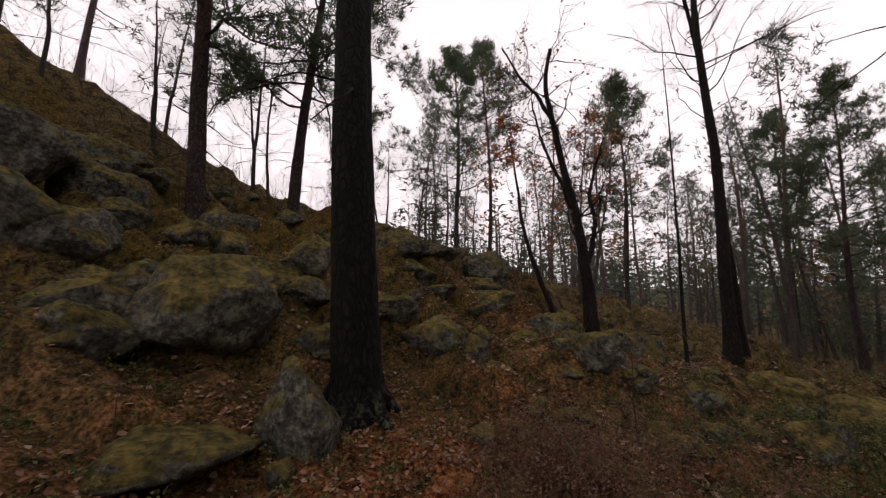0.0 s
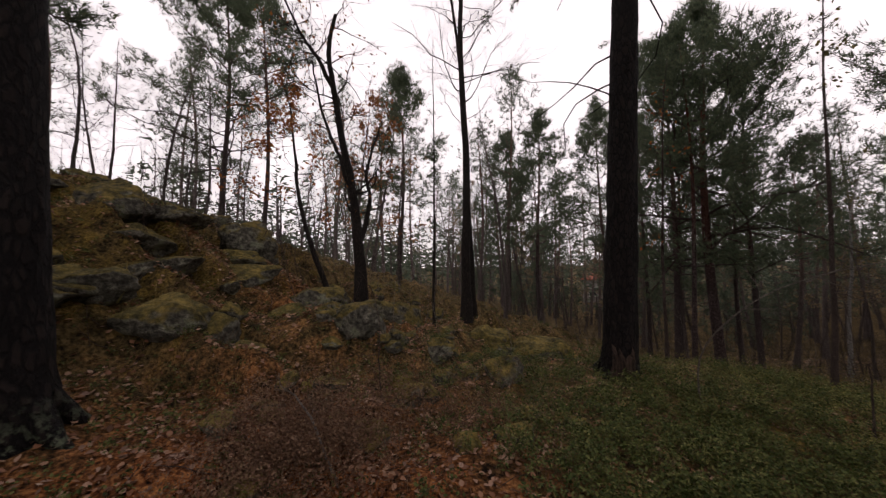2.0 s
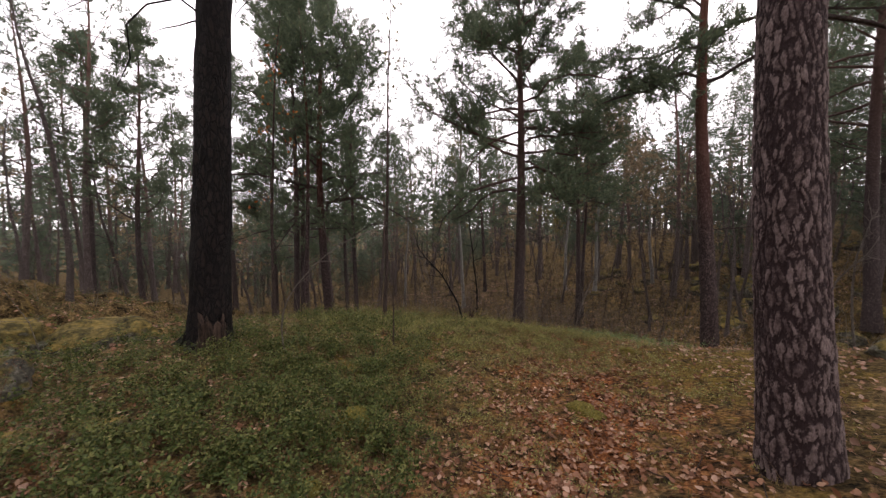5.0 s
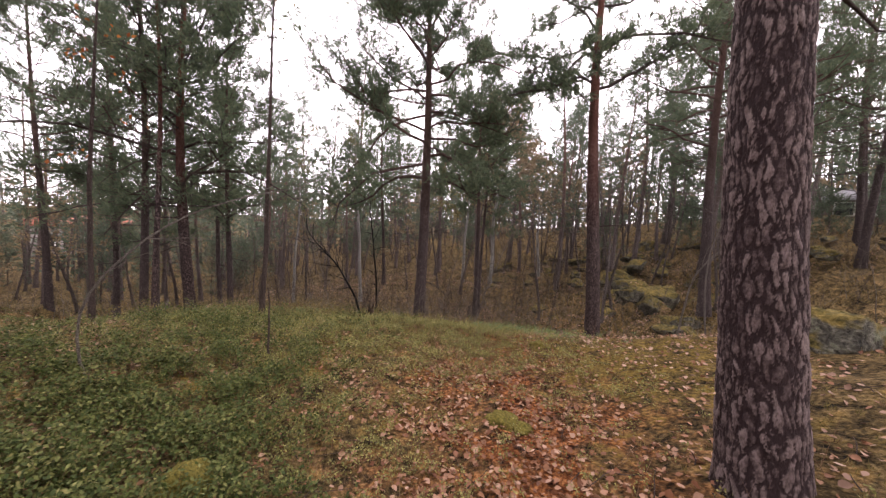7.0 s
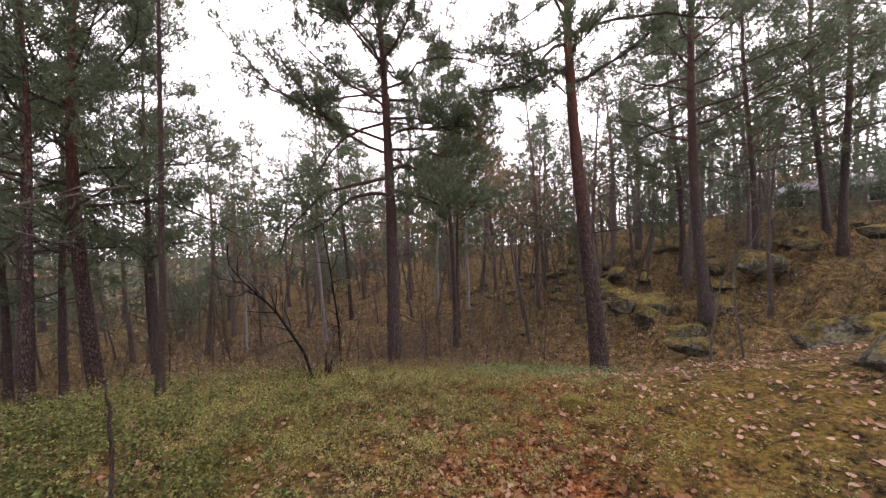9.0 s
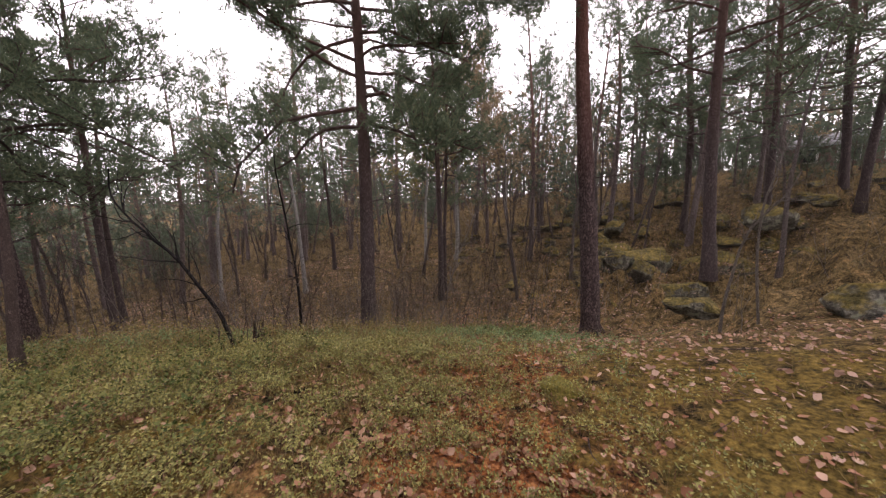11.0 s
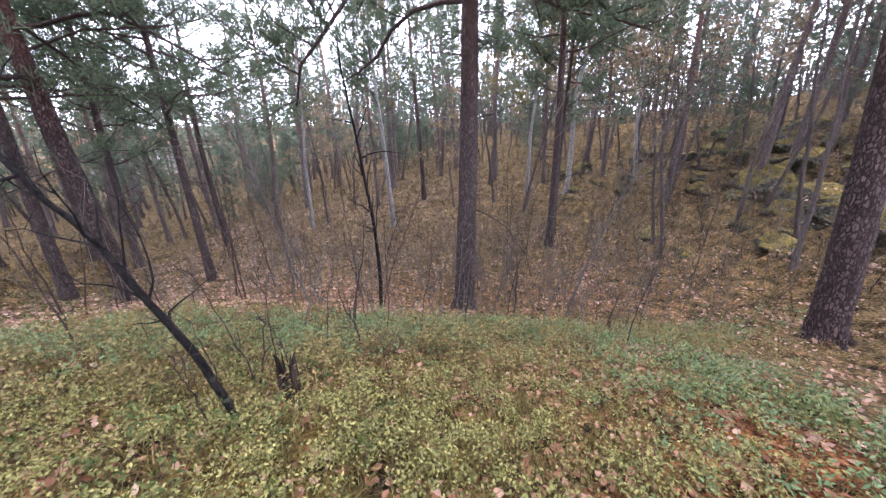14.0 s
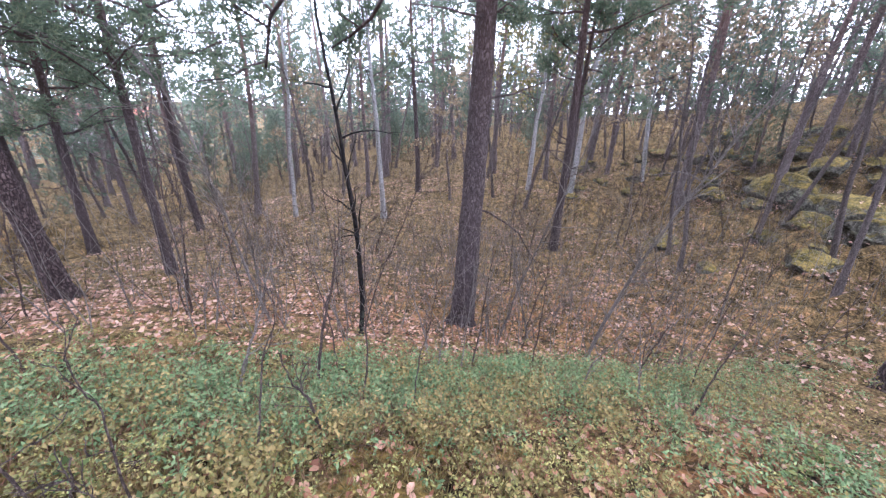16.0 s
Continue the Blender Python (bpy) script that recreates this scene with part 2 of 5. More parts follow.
n = Nodes("mossy_rock", 0.92, 0.2)
grain, blotch, big = n.noise(17.0, 7.0), n.noise(4.5, 6.0), n.noise(1.7, 4.0)
stone = n.ramp(n.math("ADD", n.math("MULTIPLY", grain, 0.6), n.math("MULTIPLY", blotch, 0.4)), (0.36, (0.012, 0.011, 0.009)), (0.5, (0.075, 0.07, 0.055)), (0.62, (0.19, 0.18, 0.145)))
stone = n.mix(n.level(blotch, 0.55, 0.63), stone, n.mix(grain, (0.09, 0.095, 0.062), (0.24, 0.245, 0.175)))
moss = n.ramp(n.math("ADD", n.math("MULTIPLY", n.noise(13.0, 7.0), 0.55), n.math("MULTIPLY", n.noise(3.2, 4.0), 0.45)), (0.36, (0.012, 0.011, 0.004)), (0.47, (0.068, 0.055, 0.016)), (0.56, (0.145, 0.108, 0.03)), (0.68, (0.26, 0.18, 0.055)))
cap = n.math("ADD", n.up(), n.math("MULTIPLY", n.math("SUBTRACT", n.math("ADD", big, n.math("MULTIPLY", blotch, 0.5)), 0.75), 2.2))
colour = n.mix(n.level(cap, 0.25, 0.55), stone, moss)
relief = n.math("MULTIPLY_ADD", blotch, 1.0)
n.link(grain, relief.node.inputs[2])
ROCK = n.done(colour, relief, 1.0, 0.06)

n = Nodes("rotten_wood", 0.95, 0.1)
fibre = n.noise(20.0, 5.0, (1, 1, 0.15), False)
ROTTEN = n.done(n.ramp(fibre, (0.35, (0.012, 0.009, 0.008)), (0.7, (0.075, 0.05, 0.038))), fibre, 1.0, 0.03)

n = Nodes("painted_boards", 0.7)
stripe = n.noise(6.0, 2.0, (6, 6, 0.2))
RED_WALL = n.done(n.ramp(stripe, (0.3, (0.10, 0.05, 0.045)), (0.7, (0.14, 0.075, 0.066))), stripe, 0.3, 0.02)
n = Nodes("white_trim", 0.6)
WHITE_PAINT = n.done(n.ramp(n.noise(3.0), (0.3, (0.62, 0.61, 0.6)), (0.7, (0.75, 0.74, 0.72))))
n = Nodes("faded_plaster", 0.8)
PLASTER = n.done(n.ramp(n.noise(2.0), (0.3, (0.2, 0.175, 0.165)), (0.7, (0.29, 0.26, 0.245))))
n = Nodes("grey_roofing", 0.7)
ROOFING = n.done(n.ramp(n.noise(4.0), (0.3, (0.17, 0.17, 0.18)), (0.7, (0.27, 0.27, 0.28))))
n = Nodes("red_tiles", 0.8)
TILES = n.done(n.ramp(n.noise(5.0), (0.3, (0.24, 0.075, 0.05)), (0.7, (0.34, 0.12, 0.08))))
n = Nodes("window_glass", 0.08, 0.5)
PANE = n.done((0.03, 0.035, 0.04))

# ---- the lie of the land: a knoll between a rocky hillside and a small valley ----
LAND_BASE = 0.46
KNOLLS = [(-16, 10, 6, 5.15), (-7, 6, 4, -0.48), (-1, 9, 3.5, 0.28), (4, 9, 3.5, -0.64), (-8, 16, 6, 0.51), (8, 8, 4, -0.56), (5, 3, 3, -0.26), (1.5, 3.5, 2.5, -0.8),
          (-2, 4, 2.2, -0.96), (0, -1, 3, -0.42), (4, -2, 2.5, -0.89), (7.5, -2, 2.5, -0.33), (10.5, -2, 2.2, 0.19), (10, 2, 3, -0.15), (14, -4, 3, -0.31), (14, 6, 5, -0.17),
          (6, -7, 2.8, -0.18), (11, -9, 3.5, -1.54), (20, -6, 5, -1.79), (20, 4, 6, -1.41), (18, -17, 6, -1.7), (8, -17, 6, -1.18), (30, -20, 9, -2.71), (30, 12, 12, -2.61),
          (45, -30, 20, -0.39), (-20, -15, 16, 0.27), (5, 40, 20, 3.38), (25, -60, 24, 3.52), (-45, 30, 24, 12.45), (60, 30, 30, -7.51), (-8, -3, 5, -1.62), (3.8, 8.4, 1.6, -0.43),
          (4.5, 0.3, 1.6, -0.18), (15, -4.2, 2.5, -0.54), (12, -15.5, 3, -0.61), (17, 4.5, 3, -0.21), (4.7, 5.8, 1.3, 0.02), (10.4, -2.4, 1.2, -0.32), (18, -10, 4, -0.19), (1, 11, 3, 0.49),
          (-6, 9.5, 3, -0.44), (14, -36, 9, -0.49), (26, -27, 9, 0.23), (6.5, -3.8, 1.5, -0.12)]
WAVES = [(random.uniform(0, 6.28), random.uniform(0, 6.28), k) for k in (0.55, 0.8, 1.1, 1.5, 2.1, 2.9, 4.0, 5.5)]


def bumps(x, y):
    """Uneven ground, over lengths from metres down to hand's breadths."""
    total = np.zeros_like(x)
    for i, (a, b, k) in enumerate(WAVES):
        turn = 2.4 * i
        u, v = x * math.cos(turn) + y * math.sin(turn), y * math.cos(turn) - x * math.sin(turn)
        total += 0.035 / k ** 0.75 * np.sin(k * u * 1.3 + a + np.sin(v * k * 0.7)) * np.cos(k * v + b)
    return total


def ledges(x, y):
    """Broken steps of bedrock under the moss."""
    u = y * 1.0 + x * 0.25 + 0.5 * np.sin(x * 0.9 + 0.4 * np.sin(y * 0.8)) + 0.2 * np.sin(2.7 * x + y)
    v = x + 0.4 * np.sin(y * 1.3)
    step = np.abs((u / 1.5 + 0.3 * np.sin(v * 0.55)) % 1.0)
    rise = np.clip(step / 0.18, 0, 1) - step
    lump = np.maximum(0, np.sin(v * 2.1 + 1.0 + np.sin(u * 0.9)) * np.sin(u * 1.7 + 0.7 * np.sin(v)))
    small = np.maximum(0, np.sin(4.3 * x + 1.5 * np.sin(1.7 * y)) * np.sin(3.7 * y + np.sin(2.9 * x)))
    return 0.62 * rise + 0.34 * lump + 0.2 * small - 0.25


def land(x, y):
    """The height of the ground."""
    x, y = np.asarray(x, float), np.asarray(y, float)
    h = np.full_like(x, LAND_BASE)
    for cx, cy, r, top in KNOLLS:
        h = h + top * np.exp(-((x - cx) ** 2 + (y - cy) ** 2) / (2 * r * r))
    rocky = 1 / (1 + np.exp(-(y - 3.4 - 0.18 * x) * 1.3)) * (1 - 0.85 * np.exp(-((x + 1.1) ** 2 + (y - 4.0) ** 2) / 0.8))
    slope = 1 / (1 + np.exp((y + 11.5) * 0.7))
    return h + bumps(x, y) * (1 + rocky) + ledges(x, y) * np.maximum(rocky, 1.9 * slope)


def ground(x, y):
    return float(land(np.array([x]), np.array([y]))[0])


def bump(x, y, cx, cy, rx, ry, turn=0.0):
    c, s = math.cos(radians(turn)), math.sin(radians(turn))
    u, v = (x - cx) * c + (y - cy) * s, (y - cy) * c - (x - cx) * s
    return np.exp(-(u / rx) ** 2 - (v / ry) ** 2)


def litter_cover(x, y):
    """Where the leaf litter lies bare: the trodden strip and the hollow by the boulders."""
    ragged = 0.7 + 0.35 * np.sin(3.1 * x + 2 * np.sin(2.3 * y)) * np.cos(2.7 * y + np.sin(1.9 * x)) + 0.2 * np.sin(7 * x + 3 * np.sin(5 * y))
    return np.clip(1.15 * ragged * (bump(x, y, 4.8, -2.6, 4.8, 1.35, -22)) + bump(x, y, 0.0, 2.4, 3.0, 2.2) + 0.8 * bump(x, y, 2.8, 7.0, 1.8, 1.6) + 0.5 * bump(x, y, 8.2, -4.6, 2.2, 0.9, -30)
                   + 0.6 * bump(x, y, 8.6, 0.6, 1.8, 0.8, 30) + 0.25 * bump(x, y, 15, -4, 3.5, 9), 0, 1)


def berry_cover(x, y):
    """Where the dwarf shrubs grow thick."""
    return np.clip(1.1 * bump(x, y, 4.0, 1.1, 2.1, 1.5, 10) + 0.38 * bump(x, y, 6.3, 0.8, 2.2, 1.2) + 0.2 * bump(x, y, 8.0, -1.6, 3.0, 2.0) + 0.35 * bump(x, y, 8.2, 1.5, 2.5, 1.5)
                   + 0.4 * bump(x, y, 6.0, 3.6, 2.0, 1.0) + 0.45 * bump(x, y, 3.4, 4.4, 1.6, 0.8) + 0.5 * bump(x, y, 9.3, -5.2, 1.2, 0.6) - 1.0 * bump(x, y, 4.4, -2.4, 4.2, 1.0, -22), 0, 1)


def moss_cover(x, y):
    return np.clip(0.22 + 0.18 * bump(x, y, 4, 2, 12, 12) + 0.6 * bump(x, y, 7.0, -5.0, 3.5, 1.8, -20) + 0.3 * bump(x, y, 8.0, -1.5, 4.0, 3.0) + 0.5 * bump(x, y, -4, 8, 8, 4) + 0.25 * bump(x, y, -1.5, 2.2, 1.5, 0.7)
                   - 0.55 * litter_cover(x, y) - 0.35 * bump(x, y, 15, -4, 2.5, 8) + 0.12 * bump(x, y, 24, -14, 10, 10), 0, 1)


# ---- mesh tools ----
def mesh_of(name, verts, faces, mat, smooth=False):
    """A mesh from arrays: verts n x 3, faces of one size."""
    me = bpy.data.meshes.new(name)
    verts, faces = np.asarray(verts, np.float32), np.asarray(faces, np.int32)
    size = faces.shape[1]
    me.vertices.add(len(verts))
    me.vertices.foreach_set("co", verts.ravel())
    me.loops.add(faces.size)
    me.loops.foreach_set("vertex_index", faces.ravel())
    me.polygons.add(len(faces))
    me.polygons.foreach_set("loop_start", np.arange(0, faces.size, size, dtype=np.int32))
    if smooth:
        me.polygons.foreach_set("use_smooth", np.ones(len(faces), bool))
    me.materials.append(mat)
    me.update(calc_edges=True)
    return me


def part_of(name, me, parent, label=""):
    ob = new(name, me)
    ob.parent = parent
    return tagged(ob, label)


class Heap:
    """Collects the vertices and faces of one mesh."""

    def __init__(self):
        self.v, self.f, self.count = [], [], 0

    def add(self, verts, faces):
        self.v.append(np.asarray(verts, float))
        self.f.append(np.asarray(faces, int) + self.count)
        self.count += len(verts)

    def mesh(self, name, mat, smooth=False):
        return mesh_of(name, np.concatenate(self.v), np.concatenate(self.f), mat, smooth)


def tube(heap, path, radii, sides=6, rough=0.0, rng=None, cap=True):
    """A tapered limb along a path, in triangles."""
    path, radii = np.asarray(path, float), np.asarray(radii, float)
    along = np.gradient(path, axis=0)
    along /= np.linalg.norm(along, axis=1)[:, None] + 1e-9
    ref = np.array([1.0, 0.0, 0.0]) if abs(along[0][0]) < 0.8 else np.array([0.0, 1.0, 0.0])
    side = np.cross(along, ref)
    side /= np.linalg.norm(side, axis=1)[:, None] + 1e-9
    over = np.cross(along, side)
    a = np.arange(sides) * (2 * math.pi / sides)
    r = radii[:, None] * np.ones(sides)
    if rough and rng is not None:
        r = r * (1 + rng.normal(0, rough, r.shape))
    ring = path[:, None, :] + r[:, :, None] * (np.cos(a)[None, :, None] * side[:, None, :] + np.sin(a)[None, :, None] * over[:, None, :])
    n, k = len(path), np.arange(sides)
    i = np.arange(n - 1)[:, None] * sides
    p, q = i + k, i + (k + 1) % sides
    quads = np.stack([p, q, q + sides, p + sides], -1).reshape(-1, 4)
    faces = np.concatenate([quads[:, [0, 1, 2]], quads[:, [0, 2, 3]]])
    verts = ring.reshape(-1, 3)
    if cap:
        verts = np.concatenate([verts, path[-1:]])
        top = (n - 1) * sides
        faces = np.concatenate([faces, np.stack([top + k, top + (k + 1) % sides, np.full(sides, n * sides)], -1)])
    heap.add(verts, faces)


def blades(heap, centres, ways, lengths, widths, rng):
    """Slender triangles: needles, stalks and blades, each from its centre outwards."""
    n = len(centres)
    side = np.cross(ways, rng.normal(size=(n, 3)))
    side /= np.linalg.norm(side, axis=1)[:, None] + 1e-9
    a = centres - side * (widths / 2)[:, None]
    b = centres + side * (widths / 2)[:, None]
    c = centres + ways * lengths[:, None]
    heap.add(np.stack([a, b, c], 1).reshape(-1, 3), np.arange(3 * n).reshape(-1, 3))


def leaves(heap, centres, normals, sizes, rng, narrow=0.62, curl=0.18, small=False):
    """Small folded leaves: two halves along a midrib, four triangles each."""
    n = len(centres)
    normals = normals / (np.linalg.norm(normals, axis=1)[:, None] + 1e-9)
    u = np.cross(normals, rng.normal(size=(n, 3)))
    u /= np.linalg.norm(u, axis=1)[:, None] + 1e-9
    w = np.cross(normals, u)
    s = sizes[:, None]
    lift = rng.uniform(0.2, 1.8, n)[:, None] * curl * s
    base, tip = centres - u * s * 0.5, centres + u * s * 0.5 + normals * lift * 0.6
    left = centres - u * s * 0.08 + w * s * narrow * 0.5 + normals * lift
    right = centres - u * s * 0.08 - w * s * narrow * 0.5 + normals * lift
    mid = centres
    if small:
        k = np.arange(n)[:, None] * 4
        heap.add(np.stack([base, left, tip, right], 1).reshape(-1, 3), np.stack([k + [0, 2, 1], k + [0, 3, 2]], 1).reshape(-1, 3))
        return
    verts = np.stack([base, left, tip, right, mid], 1).reshape(-1, 3)
    k = np.arange(n)[:, None] * 5
    faces = np.stack([k + [0, 4, 1], k + [1, 4, 2], k + [2, 4, 3], k + [3, 4, 0]], 1).reshape(-1, 3)
    heap.add(verts, faces)


def broad_leaves(heap, centres, normals, sizes, rng, curl=0.2):
    """Fallen leaves: rounded, pointed blades, folded and curled along the midrib."""
    n = len(centres)
    normals = normals / (np.linalg.norm(normals, axis=1)[:, None] + 1e-9)
    u = np.cross(normals, rng.normal(size=(n, 3)))
    u /= np.linalg.norm(u, axis=1)[:, None] + 1e-9
    w = np.cross(normals, u)
    s, wide = sizes[:, None], rng.uniform(0.62, 0.95, n)[:, None]
    lift = rng.uniform(-0.2, 1.6, n)[:, None] * curl * s
    twist = rng.normal(0, 0.08, n)[:, None] * s
    outline = [(-0.5, 0.0, 0.1), (-0.33, 0.36, 0.7), (-0.02, 0.5, 1.0), (0.28, 0.28, 0.7), (0.55, 0.0, 0.6), (0.28, -0.28, 0.7), (-0.02, -0.5, 1.0), (-0.33, -0.36, 0.7), (0.0, 0.0, 0.0)]
    verts = np.stack([centres + u * s * a + w * s * wide * b + normals * (lift * c + twist * b) for a, b, c in outline], 1).reshape(-1, 3)
    k = np.arange(n)[:, None] * 9
    faces = np.stack([k + [i, 8, (i + 1) % 8] for i in range(8)], 1).reshape(-1, 3)
    heap.add(verts, faces)


def unit(v):
    return v / (np.linalg.norm(v, axis=-1, keepdims=True) + 1e-9)


def curve_path(start, way, length, steps, bend, rng, pull=(0, 0, 0)):
    """A wandering limb from start: it bends at random and towards pull."""
    pts, d = [np.asarray(start, float)], unit(np.asarray(way, float))
    for _ in range(steps):
        d = unit(d + rng.normal(0, bend, 3) + np.asarray(pull))
        pts.append(pts[-1] + d * length / steps)
    return np.array(pts)


# ---- ground: one sheet to the horizon ----
def steps_out(low, high, fine, far):
    inner = list(np.arange(low, high + 1e-6, fine))
    out, gap, at = [], fine, high
    while at < far:
        gap *= 1.13
        at += gap
        out.append(at)
    back = [low - (o - high) for o in out]
    return np.array(back[::-1] + inner + out)


def build_ground():
    xs, ys = steps_out(-5.0, 14.0, 0.11, 420.0), steps_out(-8.0, 10.0, 0.11, 420.0)
    gx, gy = np.meshgrid(xs, ys)
    gz = land(gx, gy)
    verts = np.stack([gx, gy, gz], -1).reshape(-1, 3)
    nx, ny = len(xs), len(ys)
    i = (np.arange(ny - 1)[:, None] * nx + np.arange(nx - 1)).ravel()
    me = mesh_of("ground", verts, np.stack([i, i + 1, i + nx + 1, i + nx], -1), FLOOR, True)
    for name, cover in (("moss", moss_cover), ("litter", litter_cover)):
        me.attributes.new(name, "FLOAT", "POINT").data.foreach_set("value", cover(verts[:, 0], verts[:, 1]).astype(np.float32))
    return tagged(new("ground", me), "uneven forest floor of moss, needles and brown leaf litter", "ground", kind="structure")


build_ground()


# ---- rocks ----
def rock(x, y, size, seed, sink=0.35, turn=0.0, tilt=0.0, name="boulder", label="grey granite boulder half covered with moss", sharp=0.5):
    rng = np.random.default_rng(seed)
    bm = bmesh.new()
    bmesh.ops.create_icosphere(bm, subdivisions=4, radius=1.0)
    planes = [(unit(rng.normal(size=3)), rng.uniform(0.5, 0.85)) for _ in range(11)]
    off = Vector(rng.uniform(-50, 50, 3))
    for v in bm.verts:
        p = np.array(v.co)
        for way, far in planes:
            over = p @ way - far
            if over > 0:
                p = p - way * over * (0.7 + 0.3 * sharp)
        q = Vector(p)
        p = p * (1 + 0.22 * noise.noise(q * 1.5 + off) + 0.12 * noise.noise(q * 3.7 + off) + 0.05 * noise.noise(q * 8.5 + off))
        v.co = Vector(p * np.array(size) * 0.5)
    me = bpy.data.meshes.new(name)
    for f in bm.faces:
        f.smooth = True
    bm.to_mesh(me)
    bm.free()
    me.materials.append(ROCK)
    ob = tagged(new(name, me), label, "rock")
    ob.matrix_world = pose(x, y, ground(x, y) + size[2] * (0.5 - sink), 0, tilt, turn)
    return ob


# ---- trees ----
def plated_trunk(path, radii, seed):
    """A trunk whose bark is cut into raised scaly plates, with deep cracks between."""
    rng = np.random.default_rng(seed)
    sides, rings = 200, 400
    z = np.concatenate([np.linspace(0, 4.6, rings - 30), np.linspace(4.7, path[-1][2], 30)])
    centre = np.stack([np.interp(z, path[:, 2], path[:, k]) for k in range(3)], -1)
    r = np.interp(z, path[:, 2], radii)
    a = np.linspace(0, 2 * math.pi, sides, endpoint=False)
    round_, wide, high = 30, 2 * math.pi / 30, 0.17
    rows = int(path[-1][2] / high) + 4
    jit = rng.uniform(-0.48, 0.48, (rows, round_, 2))
    tone = rng.uniform(0, 1, (rows, round_))
    aa, zz = np.meshgrid(a, z)
    aa = aa + 0.05 * np.sin(zz * 17 + 2 * np.sin(aa * 5)) + 0.03 * np.sin(zz * 43 + aa * 9)
    zz = zz + 0.02 * np.sin(aa * 11 + zz * 9) + 0.012 * np.sin(aa * 23)
    u, v = aa / wide, zz / high + 1
    iu, iv = np.floor(u).astype(int), np.floor(v).astype(int)
    first, second, pick = np.full(u.shape, 9.0), np.full(u.shape, 9.0), np.zeros(u.shape)
    for du in (-1, 0, 1):
        for dv in (-1, 0, 1):
            cu, cv = iu + du, np.clip(iv + dv, 0, rows - 1)
            j = jit[cv, cu % round_]
            d = (np.abs(cu + 0.5 + j[..., 0] - u) ** 2.2 + np.abs(iv + dv + 0.5 + j[..., 1] - v) ** 2.2) ** (1 / 2.2)
            closer = d < first
            second = np.where(closer, first, np.minimum(second, d))
            pick = np.where(closer, tone[cv, cu % round_], pick)
            first = np.where(closer, d, first)
    edge = np.clip((second - first + rng.normal(0, 0.09, first.shape) - 0.05) / 0.34, 0, 1)
    plate = edge * edge * (3 - 2 * edge) * (0.55 + 0.45 * pick)
    depth = 0.011 * plate + 0.006 * (pick - 0.5) + rng.normal(0, 0.0011, plate.shape) - 0.010
    rr = r[:, None] * (1 + 0.03 * np.sin(3 * a + 1)) + depth
    verts = np.stack([centre[:, 0, None] + rr * np.cos(a), centre[:, 1, None] + rr * np.sin(a), np.broadcast_to(z[:, None], rr.shape)], -1).reshape(-1, 3)
    i, k = np.arange(rings - 1)[:, None] * sides, np.arange(sides)
    faces = np.stack([i + k, i + (k + 1) % sides, i + sides + (k + 1) % sides, i + sides + k], -1).reshape(-1, 4)
    me = mesh_of("trunk", verts, faces, PLATED_BARK, True)
    me.attributes.new("plate", "FLOAT", "POINT").data.foreach_set("value", plate.ravel().astype(np.float32))
    me.attributes.new("tone", "FLOAT", "POINT").data.foreach_set("value", pick.ravel().astype(np.float32))
    return me


